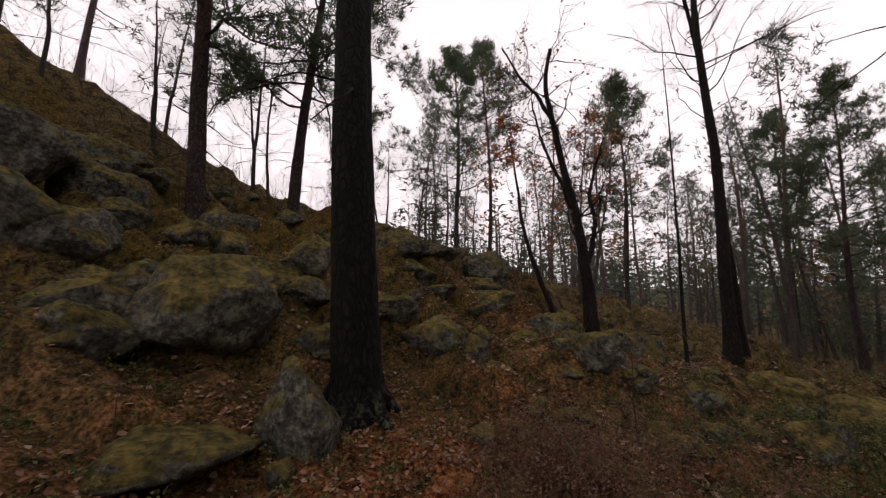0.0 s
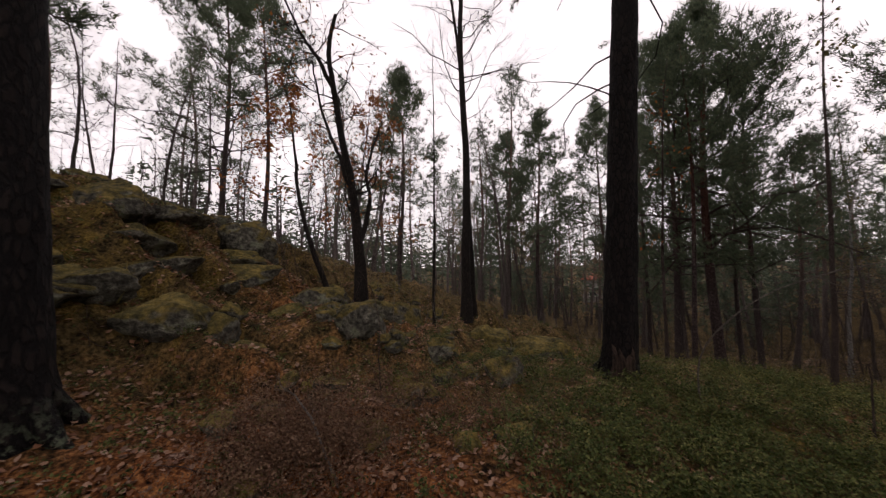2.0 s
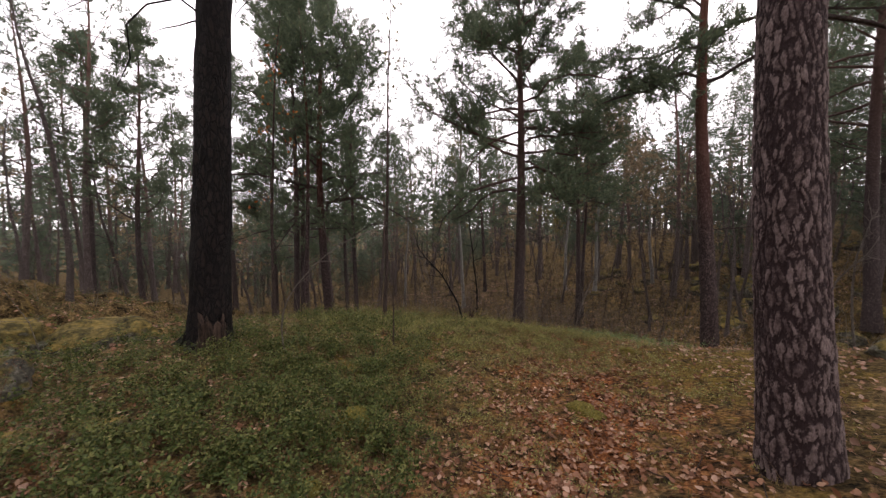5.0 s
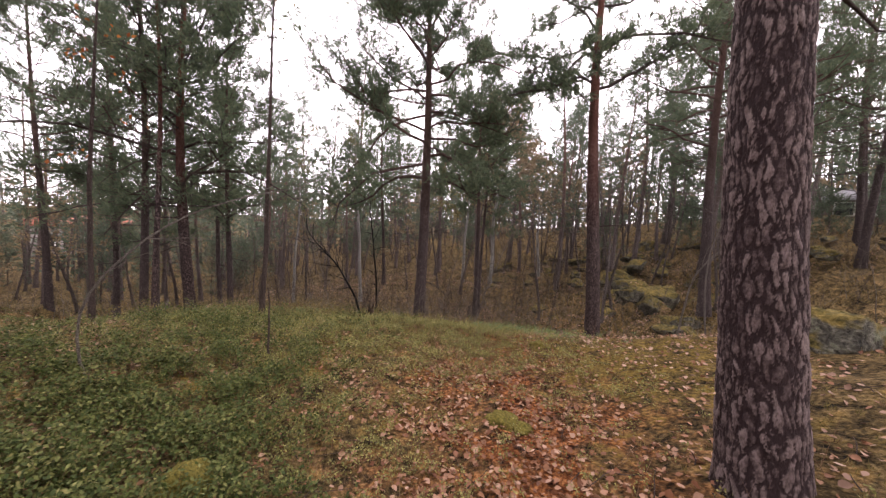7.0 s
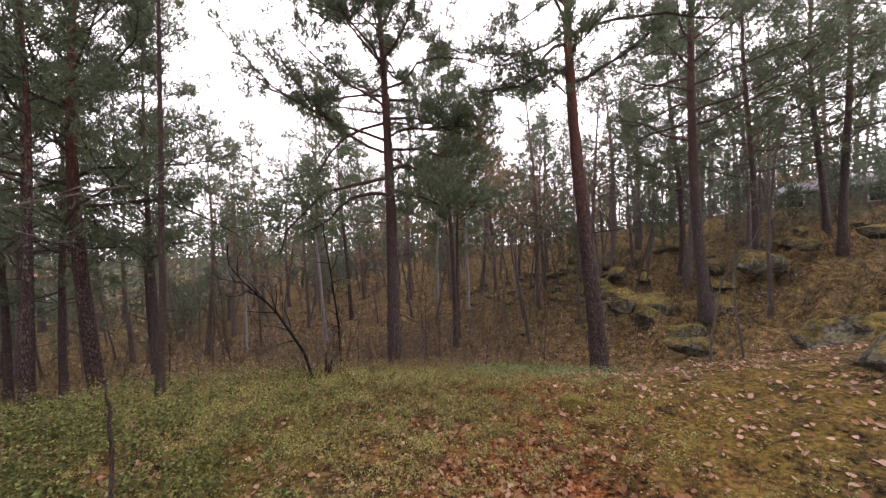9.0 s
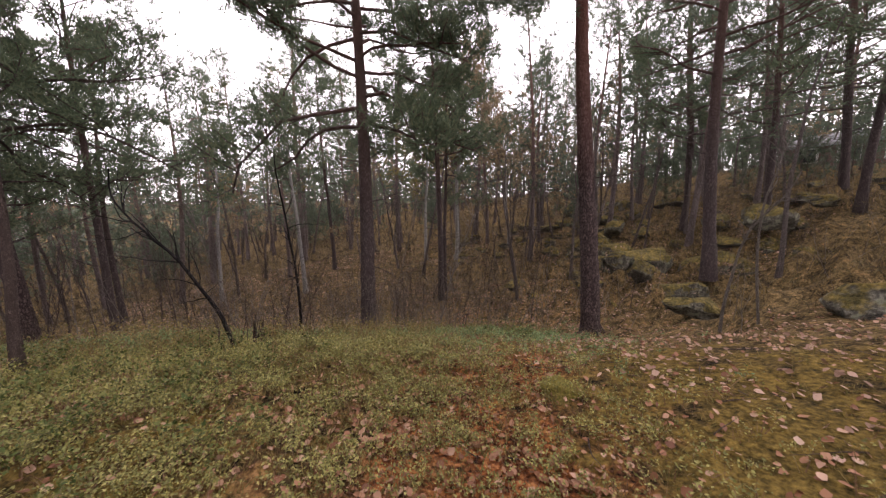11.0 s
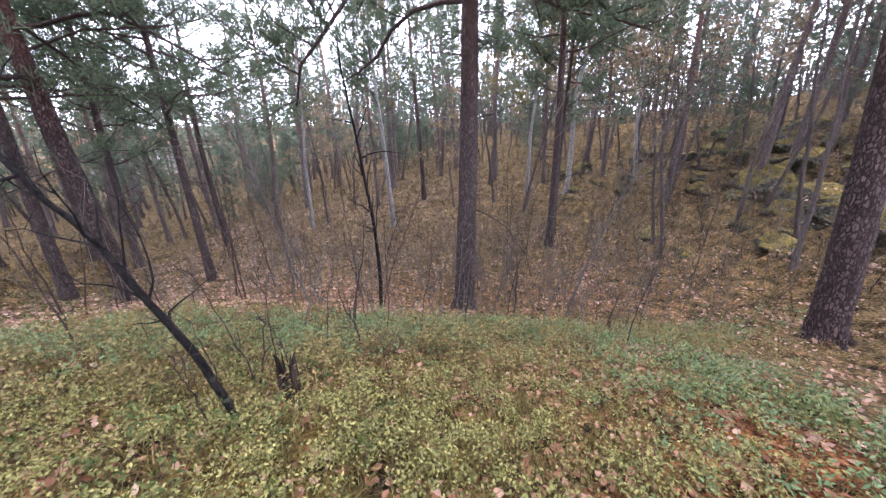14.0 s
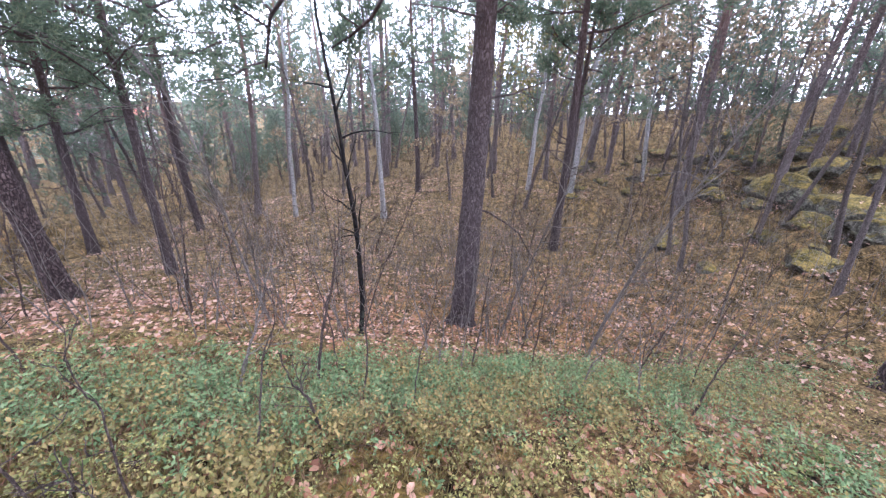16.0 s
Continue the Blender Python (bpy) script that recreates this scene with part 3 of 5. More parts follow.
def pine(x, y, dia, height, crown_start, crown, seed, lean=(0.0, 0.0), near=False, dense=1.0, label="tall Scots pine with a bare trunk and sparse crown", mat=None, flare=1.35, dead=6, group="", far=False, plated=False, name="pine_tree", dead_long=1.0):
    """A Scots pine: tapered trunk, crooked limbs, tufts of needles, some dead stubs below the crown."""
    rng = np.random.default_rng(seed)
    tree = tagged(new(name), label, "tree", group)
    tree.location = (x, y, ground(x, y) - (0.22 if near else 0.1))
    sides, steps = (28, 60) if near else (9, 14)
    h = np.linspace(0, 1, steps) ** 1.25 if near else np.linspace(0, 1, steps)
    sway = rng.uniform(0, 6.28, 2)
    path = np.stack([lean[0] * h * height + 0.012 * height * np.sin(h * 5 + sway[0]) - 0.012 * height * math.sin(sway[0]), lean[1] * h * height + 0.012 * height * np.sin(h * 4 + sway[1]) - 0.012 * height * math.sin(sway[1]), h * height], -1)
    r = dia / 2 * ((1 - h) ** 0.8 * 0.9 + 0.06) * (1 + (flare - 1) * np.exp(-h * height / 0.3))
    heap = Heap()
    tube(heap, path, r, sides, 0.035 if near else 0.02, rng)
    part_of("trunk", plated_trunk(path, r, seed) if plated else heap.mesh("trunk", mat or PINE_BARK, True), tree)
    for i in range(7 if near and not plated else 0):
        a2 = i * 0.9 + rng.uniform(0, 0.4)
        way, reach = (math.cos(a2), math.sin(a2)), dia * rng.uniform(0.62, 0.95)
        root = [(way[0] * k * reach, way[1] * k * reach, 0.62 * (1 - k) ** 1.8 + float(land(x + way[0] * k * reach, y + way[1] * k * reach)) - tree.location[2] - 0.06 * k) for k in (0.25, 0.4, 0.55, 0.75, 1.0)]
        foot = Heap()
        tube(foot, root, dia * np.array([0.16, 0.17, 0.15, 0.11, 0.06]), 8, 0.05, rng)
        part_of("root", foot.mesh("root", mat or PINE_BARK, True), tree)
    limbs, tufts, ways = Heap(), [], []
    wood = TWIG_BARK if mat is None else mat

    def finish(name):
        nonlocal limbs
        if near:
            part_of(name, limbs.mesh(name, wood, True), tree)
            limbs = Heap()

    n = int((22 if far else 30) * (0.6 + 0.4 * dense) * (1 - crown_start) / 0.55)
    az = rng.uniform(0, 6.28)
    for i in range(n):
        f = crown_start + (1 - crown_start) * ((i + rng.uniform(0, 0.8)) / n) ** 0.9
        f = min(f, 0.985)
        az += 2.4 + rng.normal(0, 0.4)
        at = np.array([np.interp(f, h, path[:, k]) for k in range(3)])
        g = (f - crown_start) / (1 - crown_start)
        length = crown * (0.55 + 0.75 * math.sin(math.pi * min(1, g * 0.8 + 0.25))) * rng.uniform(0.65, 1.15) * (1 - 0.65 * g ** 2.5)
        rise = -0.05 + 0.75 * g + rng.normal(0, 0.16)
        limb = curve_path(at, (math.cos(az), math.sin(az), rise), length, 4 if far else 6, 0.24 if near else 0.16, rng, (0, 0, -0.05 if near and g < 0.3 else 0.07))
        rr = max(0.012, dia * 0.13 * (1 - 0.6 * g))
        tube(limbs, limb, np.linspace(rr, rr * 0.3, len(limb)), 3 if far else 4, cap=not far)
        for j in range(2 if far else (9 if near else 6)):
            k = rng.uniform(0.3, 1.0)
            p = np.array([np.interp(k, np.linspace(0, 1, len(limb)), limb[:, c]) for c in range(3)])
            a2 = az + rng.choice([-1, 1]) * rng.uniform(0.4, 1.2)
            sub = curve_path(p, (math.cos(a2), math.sin(a2), rise + rng.uniform(0, 0.5)), length * rng.uniform(0.18, 0.42), 3, 0.2, rng, (0, 0, 0.12))
            if not far:
                tube(limbs, sub, np.linspace(rr * 0.35, rr * 0.15, 4), 3, cap=False)
            for q in sub[1:]:
                tufts.append(q), ways.append(unit(sub[-1] - sub[0]))
        tufts.append(limb[-1]), ways.append(unit(limb[-1] - limb[-2]))
        finish("limb")
    for i in range(dead):
        f = crown_start * rng.uniform(0.35, 1.0)
        at = np.array([np.interp(f, h, path[:, k]) for k in range(3)])
        a2 = rng.uniform(0, 6.28)
        stub = curve_path(at, (math.cos(a2), math.sin(a2), rng.uniform(-0.3, 0.5)), rng.uniform(0.3, 1.8) * dead_long, 5, 0.22 + 0.12 * (dead_long > 1), rng, (0, 0, -0.05 - 0.12 * (dead_long > 1)))
        tube(limbs, stub, np.linspace(0.022, 0.006, 6) * (0.85 if dead_long > 1 else 1), 5)
        finish("dead_branch")
    if not near:
        tagged(part_of("branchwork", limbs.mesh("branchwork", wood, True), tree), kind="stuff")
    tufts, ways = np.array(tufts), np.array(ways)
    per = max(1, int((1.4 if far else 2.1) * dense + 0.5))
    c = np.repeat(tufts, per, 0) + rng.normal(0, 0.15 + 0.12 * far, (len(tufts) * per, 3))
    w = np.repeat(ways, per, 0)
    blade = 7 if far else (16 if near else 12)
    cc = np.repeat(c, blade, 0) + rng.normal(0, 0.05, (len(c) * blade, 3))
    ww = unit(np.repeat(w, blade, 0) * 0.55 + rng.normal(0, 0.62, cc.shape) + np.array([0, 0, 0.28]))
    big = 1.0 if not far else 1.6
    crown_heap = Heap()
    blades(crown_heap, cc, ww, rng.uniform(0.12, 0.28, len(cc)) * big, rng.uniform(0.014, 0.03, len(cc)) * big * (1.25 if far else 1.2), rng)
    tagged(part_of("crown", crown_heap.mesh("crown", HAZED_NEEDLES if far else PINE_NEEDLES), tree), kind="stuff")
    return tree


def bare_tree(x, y, dia, height, seed, bark_mat, kind="deciduous_tree", label="bare deciduous tree with fine twigs", lean=(0, 0), fork=0.35, spread=0.5, leaf=None, leaf_count=0, leaf_low=0.2, leaf_size=0.09, limbs=16, twigs=7, bend=0.06, group="", leaf_label="", fine=3):
    """A leafless tree: a trunk that thins upwards, limbs that rise, and twigs on them; leaf: what still clings on."""
    rng = np.random.default_rng(seed)
    tree = tagged(new(kind), label, "tree", group)
    tree.location = (x, y, ground(x, y) - 0.05)
    steps = 16
    path = curve_path((0, 0, 0), (lean[0], lean[1], 1), height, steps, bend, rng, (0, 0, 0.05))
    h = np.linspace(0, 1, steps + 1)
    r = dia / 2 * ((1 - h) ** 0.9 * 0.93 + 0.07) * (1 + 0.4 * np.exp(-h * height / 0.25))
    trunk, boughs, ends = Heap(), Heap(), []
    tube(trunk, path, r, 10, 0.03, rng)
    part_of("trunk", trunk.mesh("trunk", bark_mat, True), tree)
    for i in range(limbs):
        f = fork + (0.97 - fork) * (i + rng.uniform(0, 1)) / limbs
        at = np.array([np.interp(f, h, path[:, k]) for k in range(3)])
        az = 2.4 * i + rng.normal(0, 0.5)
        length = height * spread * (1.05 - f) * rng.uniform(0.6, 1.1)
        limb = curve_path(at, (math.cos(az), math.sin(az), rng.uniform(0.0, 1.0)), length, 7, 0.22, rng, (0, 0, 0.05))
        rr = max(0.005, float(np.interp(f, h, r)) * 0.26)
        tube(boughs, limb, np.linspace(rr, rr * 0.25, 8), 4)
        for j in range(twigs):
            k = rng.uniform(0.2, 1.0)
            p = np.array([np.interp(k, np.linspace(0, 1, 8), limb[:, c]) for c in range(3)])
            way = unit(limb[-1] - limb[0]) + rng.normal(0, 0.55, 3)
            twig = curve_path(p, way, length * rng.uniform(0.15, 0.45), 4, 0.2, rng, (0, 0, 0.05))
            tube(boughs, twig, np.linspace(max(0.004, rr * 0.3), 0.002, 5), 3, cap=False)
            ends.extend(twig[1:])
            for m in range(fine):
                q = twig[rng.integers(1, 5)]
                t2 = curve_path(q, way + rng.normal(0, 0.7, 3), length * rng.uniform(0.06, 0.2), 2, 0.2, rng)
                tube(boughs, t2, np.linspace(0.0035, 0.0015, 3), 3, cap=False)
                ends.append(t2[-1])
    tagged(part_of("branchwork", boughs.mesh("branchwork", bark_mat if bark_mat is not BIRCH_BARK else TWIG_BARK, True), tree), kind="stuff")
    if leaf and leaf_count:
        ends = np.array(ends)
        ends = ends[ends[:, 2] > leaf_low * height]
        clump = ends[rng.integers(0, len(ends), max(1, leaf_count // 8))]
        c = clump[rng.integers(0, len(clump), leaf_count)] + rng.normal(0, 0.12, (leaf_count, 3))
        heap = Heap()
        leaves(heap, c, rng.normal(0, 1, c.shape), rng.uniform(0.6, 1.2, leaf_count) * leaf_size, rng, small=leaf_count > 850)
        tagged(part_of("foliage", heap.mesh("foliage", leaf), tree, leaf_label), kind="stuff")
    return tree


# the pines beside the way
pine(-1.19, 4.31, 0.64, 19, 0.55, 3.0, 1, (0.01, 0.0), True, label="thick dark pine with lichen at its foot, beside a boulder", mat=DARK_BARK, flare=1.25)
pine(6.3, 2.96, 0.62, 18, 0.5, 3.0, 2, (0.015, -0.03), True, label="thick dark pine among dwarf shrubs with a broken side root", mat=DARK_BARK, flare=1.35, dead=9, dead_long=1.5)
pine(2.92, -3.27, 0.47, 16, 0.6, 2.6, 3, (0.03, 0.035), True, label="pine with thick plated reddish grey bark beside the path", flare=1.25, dead=2, plated=True)
pine(15.1, -4.15, 0.50, 16.5, 0.40, 3.8, 4, (-0.005, 0), True, 2.4, label="tall grey-brown pine below the crest with arching lower limbs", dead=8, mat=GREY_PINE)
pine(11.4, -9.45, 0.52, 17, 0.52, 3.4, 5, (0.02, -0.02), True, 1.7, label="tall pine with red flaky upper bark in the hollow", dead=5)
pine(-5.6, 8.45, 0.42, 16, 0.27, 3.0, 6, (0.03, 0), True, 1.2, label="tall pine on the rocky hillside")
pine(-4.02, 10.25, 0.36, 14, 0.27, 2.8, 7, (0.06, 0.0), True, 1.2, label="leaning pine on the rocky hillside")
pine(16.7, 4.0, 0.42, 15, 0.34, 3.8, 8, (0.0, 0.01), True, 1.3, label="red-barked pine on the slope with long limbs")
pine(13.6, 4.0, 0.19, 12, 0.55, 1.6, 9, (0.0, 0.02), False, label="slim pine on the flank of the knoll")

# further trees that stand alone
STAND = [
    ('p', 2.1, 20.9, 0.34, 13.5, 0.26, 3.7), ('p', 3.6, 18.7, 0.26, 13, 0.55, 2.0), ('p', 10.4, 17.3, 0.26, 12, 0.35, 2.2), ('p', 18.8, 13.95, 0.3, 14, 0.3, 2.4),
    ('p', 20.6, 18.1, 0.3, 14, 0.4, 2.4), ('p', 17.2, 5.75, 0.32, 15, 0.3, 3.2), ('p', 22.4, 7.3, 0.32, 13.5, 0.3, 2.6), ('p', 28.4, -4.8, 0.28, 14, 0.4, 2.4),
    ('p', 21.0, 10.6, 0.3, 15, 0.4, 2.2), ('p', 23.0, 9.2, 0.28, 15, 0.35, 2.2),
    ('p', 19.3, 3.35, 0.28, 14, 0.35, 3.0), ('p', 21.0, -9.4, 0.24, 11, 0.5, 2.0), ('p', 17.5, -22.7, 0.34, 16, 0.3, 3),
    ('p', 11.9, -15.4, 0.44, 17, 0.40, 3.6), ('p', 11.2, -24.2, 0.36, 16, 0.35, 3.4), ('p', 14.0, -30.8, 0.36, 16, 0.3, 3.4), ('p', 13.2, -28.5, 0.36, 16, 0.3, 3.4), ('p', 13.5, -22.0, 0.34, 17, 0.3, 3.2), ('p', 6.5, -19.0, 0.36, 17, 0.35, 3.4), ('p', 19.5, -26.0, 0.34, 16, 0.3, 3.2),
    ('p', 25.9, 5.4, 0.3, 13, 0.45, 2.4), ('p', 19.9, -8.7, 0.3, 15, 0.45, 2.4),
]
for i, (kind, x, y, dia, height, start, crown) in enumerate(STAND):
    pine(x, y, dia, height, start, crown, 40 + i, (0.01 * math.sin(i * 2.1), 0.01 * math.cos(i * 1.7)), False, 2.0 if i == 0 else 1.35, group="pines in the wood", dead=7, mat=GREY_PINE)

# ---- bare trees, saplings and the far wood ----
bare_tree(3.5, 9.3, 0.17, 8, 102, ALDER_BARK, label="slim leaning oak with clinging orange leaves", lean=(-0.32, 0.1), fork=0.3, spread=0.45, leaf=OAK_LEAVES, leaf_count=1500, leaf_size=0.11, leaf_low=0.2, limbs=12, leaf_label="orange autumn leaves")
bare_tree(5.6, 12.5, 0.14, 7.5, 103, GREY_BARK, label="young oak still holding orange-brown leaves", fork=0.3, spread=0.5, leaf=OAK_LEAVES, leaf_count=1700, leaf_size=0.11, leaf_low=0.15, limbs=14, leaf_label="orange-brown autumn leaves")
bare_tree(6.95, 7.75, 0.30, 17, 104, ALDER_BARK, label="tall bare alder with a dark straight trunk", fork=0.4, spread=0.26, limbs=36, twigs=9, bend=0.025)
bare_tree(7.4, 7.95, 0.22, 15, 105, ALDER_BARK, label="tall bare alder beside another alder", fork=0.4, spread=0.24, limbs=30, twigs=8, bend=0.03)
bare_tree(4.84, 6.57, 0.08, 7.5, 106, ALDER_BARK, label="thin dark sapling with short bare twigs", fork=0.25, spread=0.14, limbs=22, twigs=3, bend=0.025)
bare_tree(9.5, 0.58, 0.10, 9, 107, TWIG_BARK, label="thin straight aspen on the crest with few leaves", fork=0.35, spread=0.16, limbs=22, twigs=4, bend=0.02, leaf=GREEN_TAN_LEAVES, leaf_count=150, leaf_low=0.6)
bare_tree(9.4, 3.3, 0.09, 8, 108, TWIG_BARK, label="thin sapling with a few reddish leaves", fork=0.3, spread=0.2, limbs=16, twigs=4, bend=0.03, leaf=OAK_LEAVES, leaf_count=90, leaf_low=0.2)
bare_tree(24.9, -2.8, 0.24, 12, 109, BIRCH_BARK, "birch_tree", "white-barked birch in the valley", fork=0.4, spread=0.3, leaf=GREEN_TAN_LEAVES, leaf_count=500, leaf_low=0.45, bend=0.03, leaf_size=0.12)
bare_tree(26.6, 1.4, 0.2, 12, 110, BIRCH_BARK, "birch_tree", "slim birch with pale bark in the valley", fork=0.4, spread=0.3, leaf=GREEN_TAN_LEAVES, leaf_count=500, leaf_low=0.45, leaf_size=0.12)
bare_tree(24.97, -12.0, 0.28, 13.5, 111, BIRCH_BARK, "birch_tree", "tall birch with a rounded crown of tan leaves", fork=0.3, spread=0.72, leaf=BIRCH_LEAVES, leaf_count=9500, leaf_low=0.3, leaf_size=0.15, limbs=30, leaf_label="dense tan autumn leaves")
bare_tree(26.8, -10.6, 0.24, 11.5, 112, BIRCH_BARK, "birch_tree", "birch with olive and tan leaves", fork=0.3, spread=0.65, leaf=GREEN_TAN_LEAVES, leaf_count=5200, leaf_low=0.25, leaf_size=0.14, limbs=22)
bare_tree(26.0, -16.8, 0.24, 11.5, 113, BIRCH_BARK, "birch_tree", "birch with thinning tan leaves", fork=0.3, spread=0.65, leaf=BIRCH_LEAVES, leaf_count=5200, leaf_low=0.25, leaf_size=0.14, limbs=22)


def seed_trees(spots, protos, seed, group):
    rng = np.random.default_rng(seed)
    for x, y in spots:
        k = rng.uniform(0.8, 1.2)
        copy_thing(protos[rng.integers(len(protos))], pose(x, y, ground(x, y) - 0.08, rng.normal(0, 1.2), rng.normal(0, 1.2), rng.uniform(0, 360)) @ Matrix.Scale(k, 4))


def belt(count, az_low, az_high, near, far, seed, apart=2.2, centre=(5.0, -1.0), keep_out=()):
    """Spots scattered in a belt round the walk, none too close together."""
    rng = np.random.default_rng(seed)
    spots = []
    for _ in range(count * 30):
        a, d = radians(rng.uniform(az_low, az_high)), math.sqrt(rng.uniform(near ** 2, far ** 2))
        x, y = centre[0] + d * math.cos(a), centre[1] + d * math.sin(a)
        if all((x - u) ** 2 + (y - v) ** 2 > apart ** 2 for u, v in spots + TAKEN):
            spots.append((x, y))
            if len(spots) == count:
                break
    TAKEN.extend(spots)
    return spots


TAKEN = [(s[1], s[2]) for s in STAND] + [(15.1, -4.15), (11.4, -9.45), (16.7, 4.0), (13.6, 4.0), (24.9, -3.1), (24.5, -12.9), (26.8, -10.6), (26.0, -16.8), (25.4, -12.0), (23.0, -11.4), (22.5, -13.0), (21.0, -11.0)]
WOOD = [pine(40 + 6 * i, 30 + 4 * i, 0.28 + 0.03 * (i % 3), 12 + 1.2 * i, 0.26 + 0.06 * (i % 4), 1.8 + 0.15 * (i % 4), 70 + i, (0.015 * math.sin(i), 0.015 * math.cos(i)), False, 1.75, far=True, group="pines of the far wood", label="pine of the dense far wood", dead=8, mat=HAZED_BARK) for i in range(6)]
BARE = [bare_tree(38 + 5 * i, -30 - 3 * i, 0.12 + 0.02 * i, 7 + 1.4 * i, 90 + i, GREY_BARK, fork=0.3, spread=0.3, limbs=14, twigs=4, fine=1, group="bare trees of the wood", label="slender bare tree among the pines") for i in range(4)]
TAN = [bare_tree(44 + 5 * i, 14 + 7 * i, 0.16, 8 + 2 * i, 96 + i, GREY_BARK, fork=0.25, spread=0.4, limbs=14, twigs=3, fine=1, leaf=BIRCH_LEAVES, leaf_count=900, leaf_low=0.2, leaf_size=0.16, group="thinning birches of the wood", label="young birch with thinning tan leaves") for i in range(2)]
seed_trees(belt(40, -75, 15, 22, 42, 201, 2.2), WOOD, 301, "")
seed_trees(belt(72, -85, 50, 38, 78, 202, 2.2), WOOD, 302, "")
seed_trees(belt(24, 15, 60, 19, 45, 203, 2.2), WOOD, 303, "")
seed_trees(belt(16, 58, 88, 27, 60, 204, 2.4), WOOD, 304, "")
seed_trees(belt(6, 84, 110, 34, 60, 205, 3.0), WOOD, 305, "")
# added pines behind the walk, mostly unseen, to cut light from the sky
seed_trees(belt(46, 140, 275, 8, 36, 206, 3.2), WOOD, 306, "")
seed_trees(belt(45, -70, 50, 17, 42, 207, 1.2), BARE, 307, "")
seed_trees(belt(16, 50, 85, 13, 36, 208, 1.5), BARE, 308, "")
seed_trees(belt(30, -60, 75, 22, 50, 209, 1.8), TAN, 309, "")


YOUNG = [pine(70 + 5 * i, 40, 0.09, 3.6 + 0.9 * i, 0.08, 0.9 + 0.1 * i, 190 + i, (0.02, 0.01), False, 1.0, far=True, group="young pines of the wood", label="young pine under the tall pines", dead=2, mat=TWIG_BARK, name="young_pine") for i in range(2)]
seed_trees(belt(22, -82, -12, 30, 58, 210, 1.8), WOOD, 311, "")
seed_trees(belt(26, -85, 55, 30, 60, 211, 1.2), YOUNG, 312, "")
seed_trees(belt(30, -75, -15, 14, 34, 212, 1.0), BARE[:3], 313, "")
seed_trees(belt(30, -75, 20, 28, 55, 213, 1.2), TAN, 314, "")
seed_trees(belt(22, -15, 50, 28, 55, 214, 1.2), YOUNG, 315, "")


seed_trees(belt(18, -80, -42, 28, 48, 216, 1.6), YOUNG, 316, "")
seed_trees(belt(9, -80, -40, 26, 50, 217, 1.6), TAN, 317, "")


def ridge_spots():
    rng = np.random.default_rng(11)
    return [(-16 + 14 * f + rng.normal(0, 1.2), 10.5 + 5 * f + rng.normal(0, 1.5)) for f in rng.uniform(0, 1, 16)] + [(-3 + 6 * f, 17 + rng.uniform(0, 8)) for f in rng.uniform(0, 1, 8)]


RIDGE = [bare_tree(-20 - 3 * i, 16, 0.13, 6.5 + i, 195 + i, GREY_BARK, fork=0.2, spread=0.5, limbs=22, twigs=7, fine=3, group="bare birches on the ridge", label="bare birch with fine twigs on the ridge") for i in range(2)]
seed_trees(ridge_spots(), RIDGE, 310, "")


def far_wood():
    """The closed wood beyond, too far to tell its trees apart: thin stems and tufts of needles."""
    r2 = np.random.default_rng(77)
    n_trees = 1150
    a, d = np.radians(r2.uniform(-88, 100, n_trees)), r2.uniform(46, 130, n_trees)
    x, y = 5 + d * np.cos(a), -1 + d * np.sin(a)
    z, h = land(x, y), r2.uniform(5, 14, n_trees)
    stems, crowns = Heap(), Heap()
    foot = np.column_stack([x, y, z])
    blades(stems, foot, unit(np.column_stack([r2.normal(0, 0.03, (n_trees, 2)), np.ones(n_trees)])), h, r2.uniform(0.25, 0.5, n_trees), r2)
    each = 55
    f = r2.uniform(0.12, 1.0, (n_trees, each))
    wide = 2.0 * (1.15 - f) * r2.uniform(0.2, 1.0, f.shape)
    b = r2.uniform(0, 6.28, f.shape)
    c = np.stack([x[:, None] + wide * np.cos(b), y[:, None] + wide * np.sin(b), z[:, None] + f * h[:, None]], -1).reshape(-1, 3)
    way = unit(np.stack([np.cos(b), np.sin(b), r2.uniform(-0.3, 0.6, b.shape)], -1).reshape(-1, 3))
    blades(crowns, c, way, r2.uniform(0.5, 1.3, len(c)), r2.uniform(0.2, 0.5, len(c)), r2)
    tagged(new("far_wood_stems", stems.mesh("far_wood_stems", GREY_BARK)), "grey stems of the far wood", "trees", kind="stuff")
    tagged(new("far_wood_crowns", crowns.mesh("far_wood_crowns", HAZED_NEEDLES)), "grey-green crowns of the far wood", "trees", kind="stuff")


far_wood()


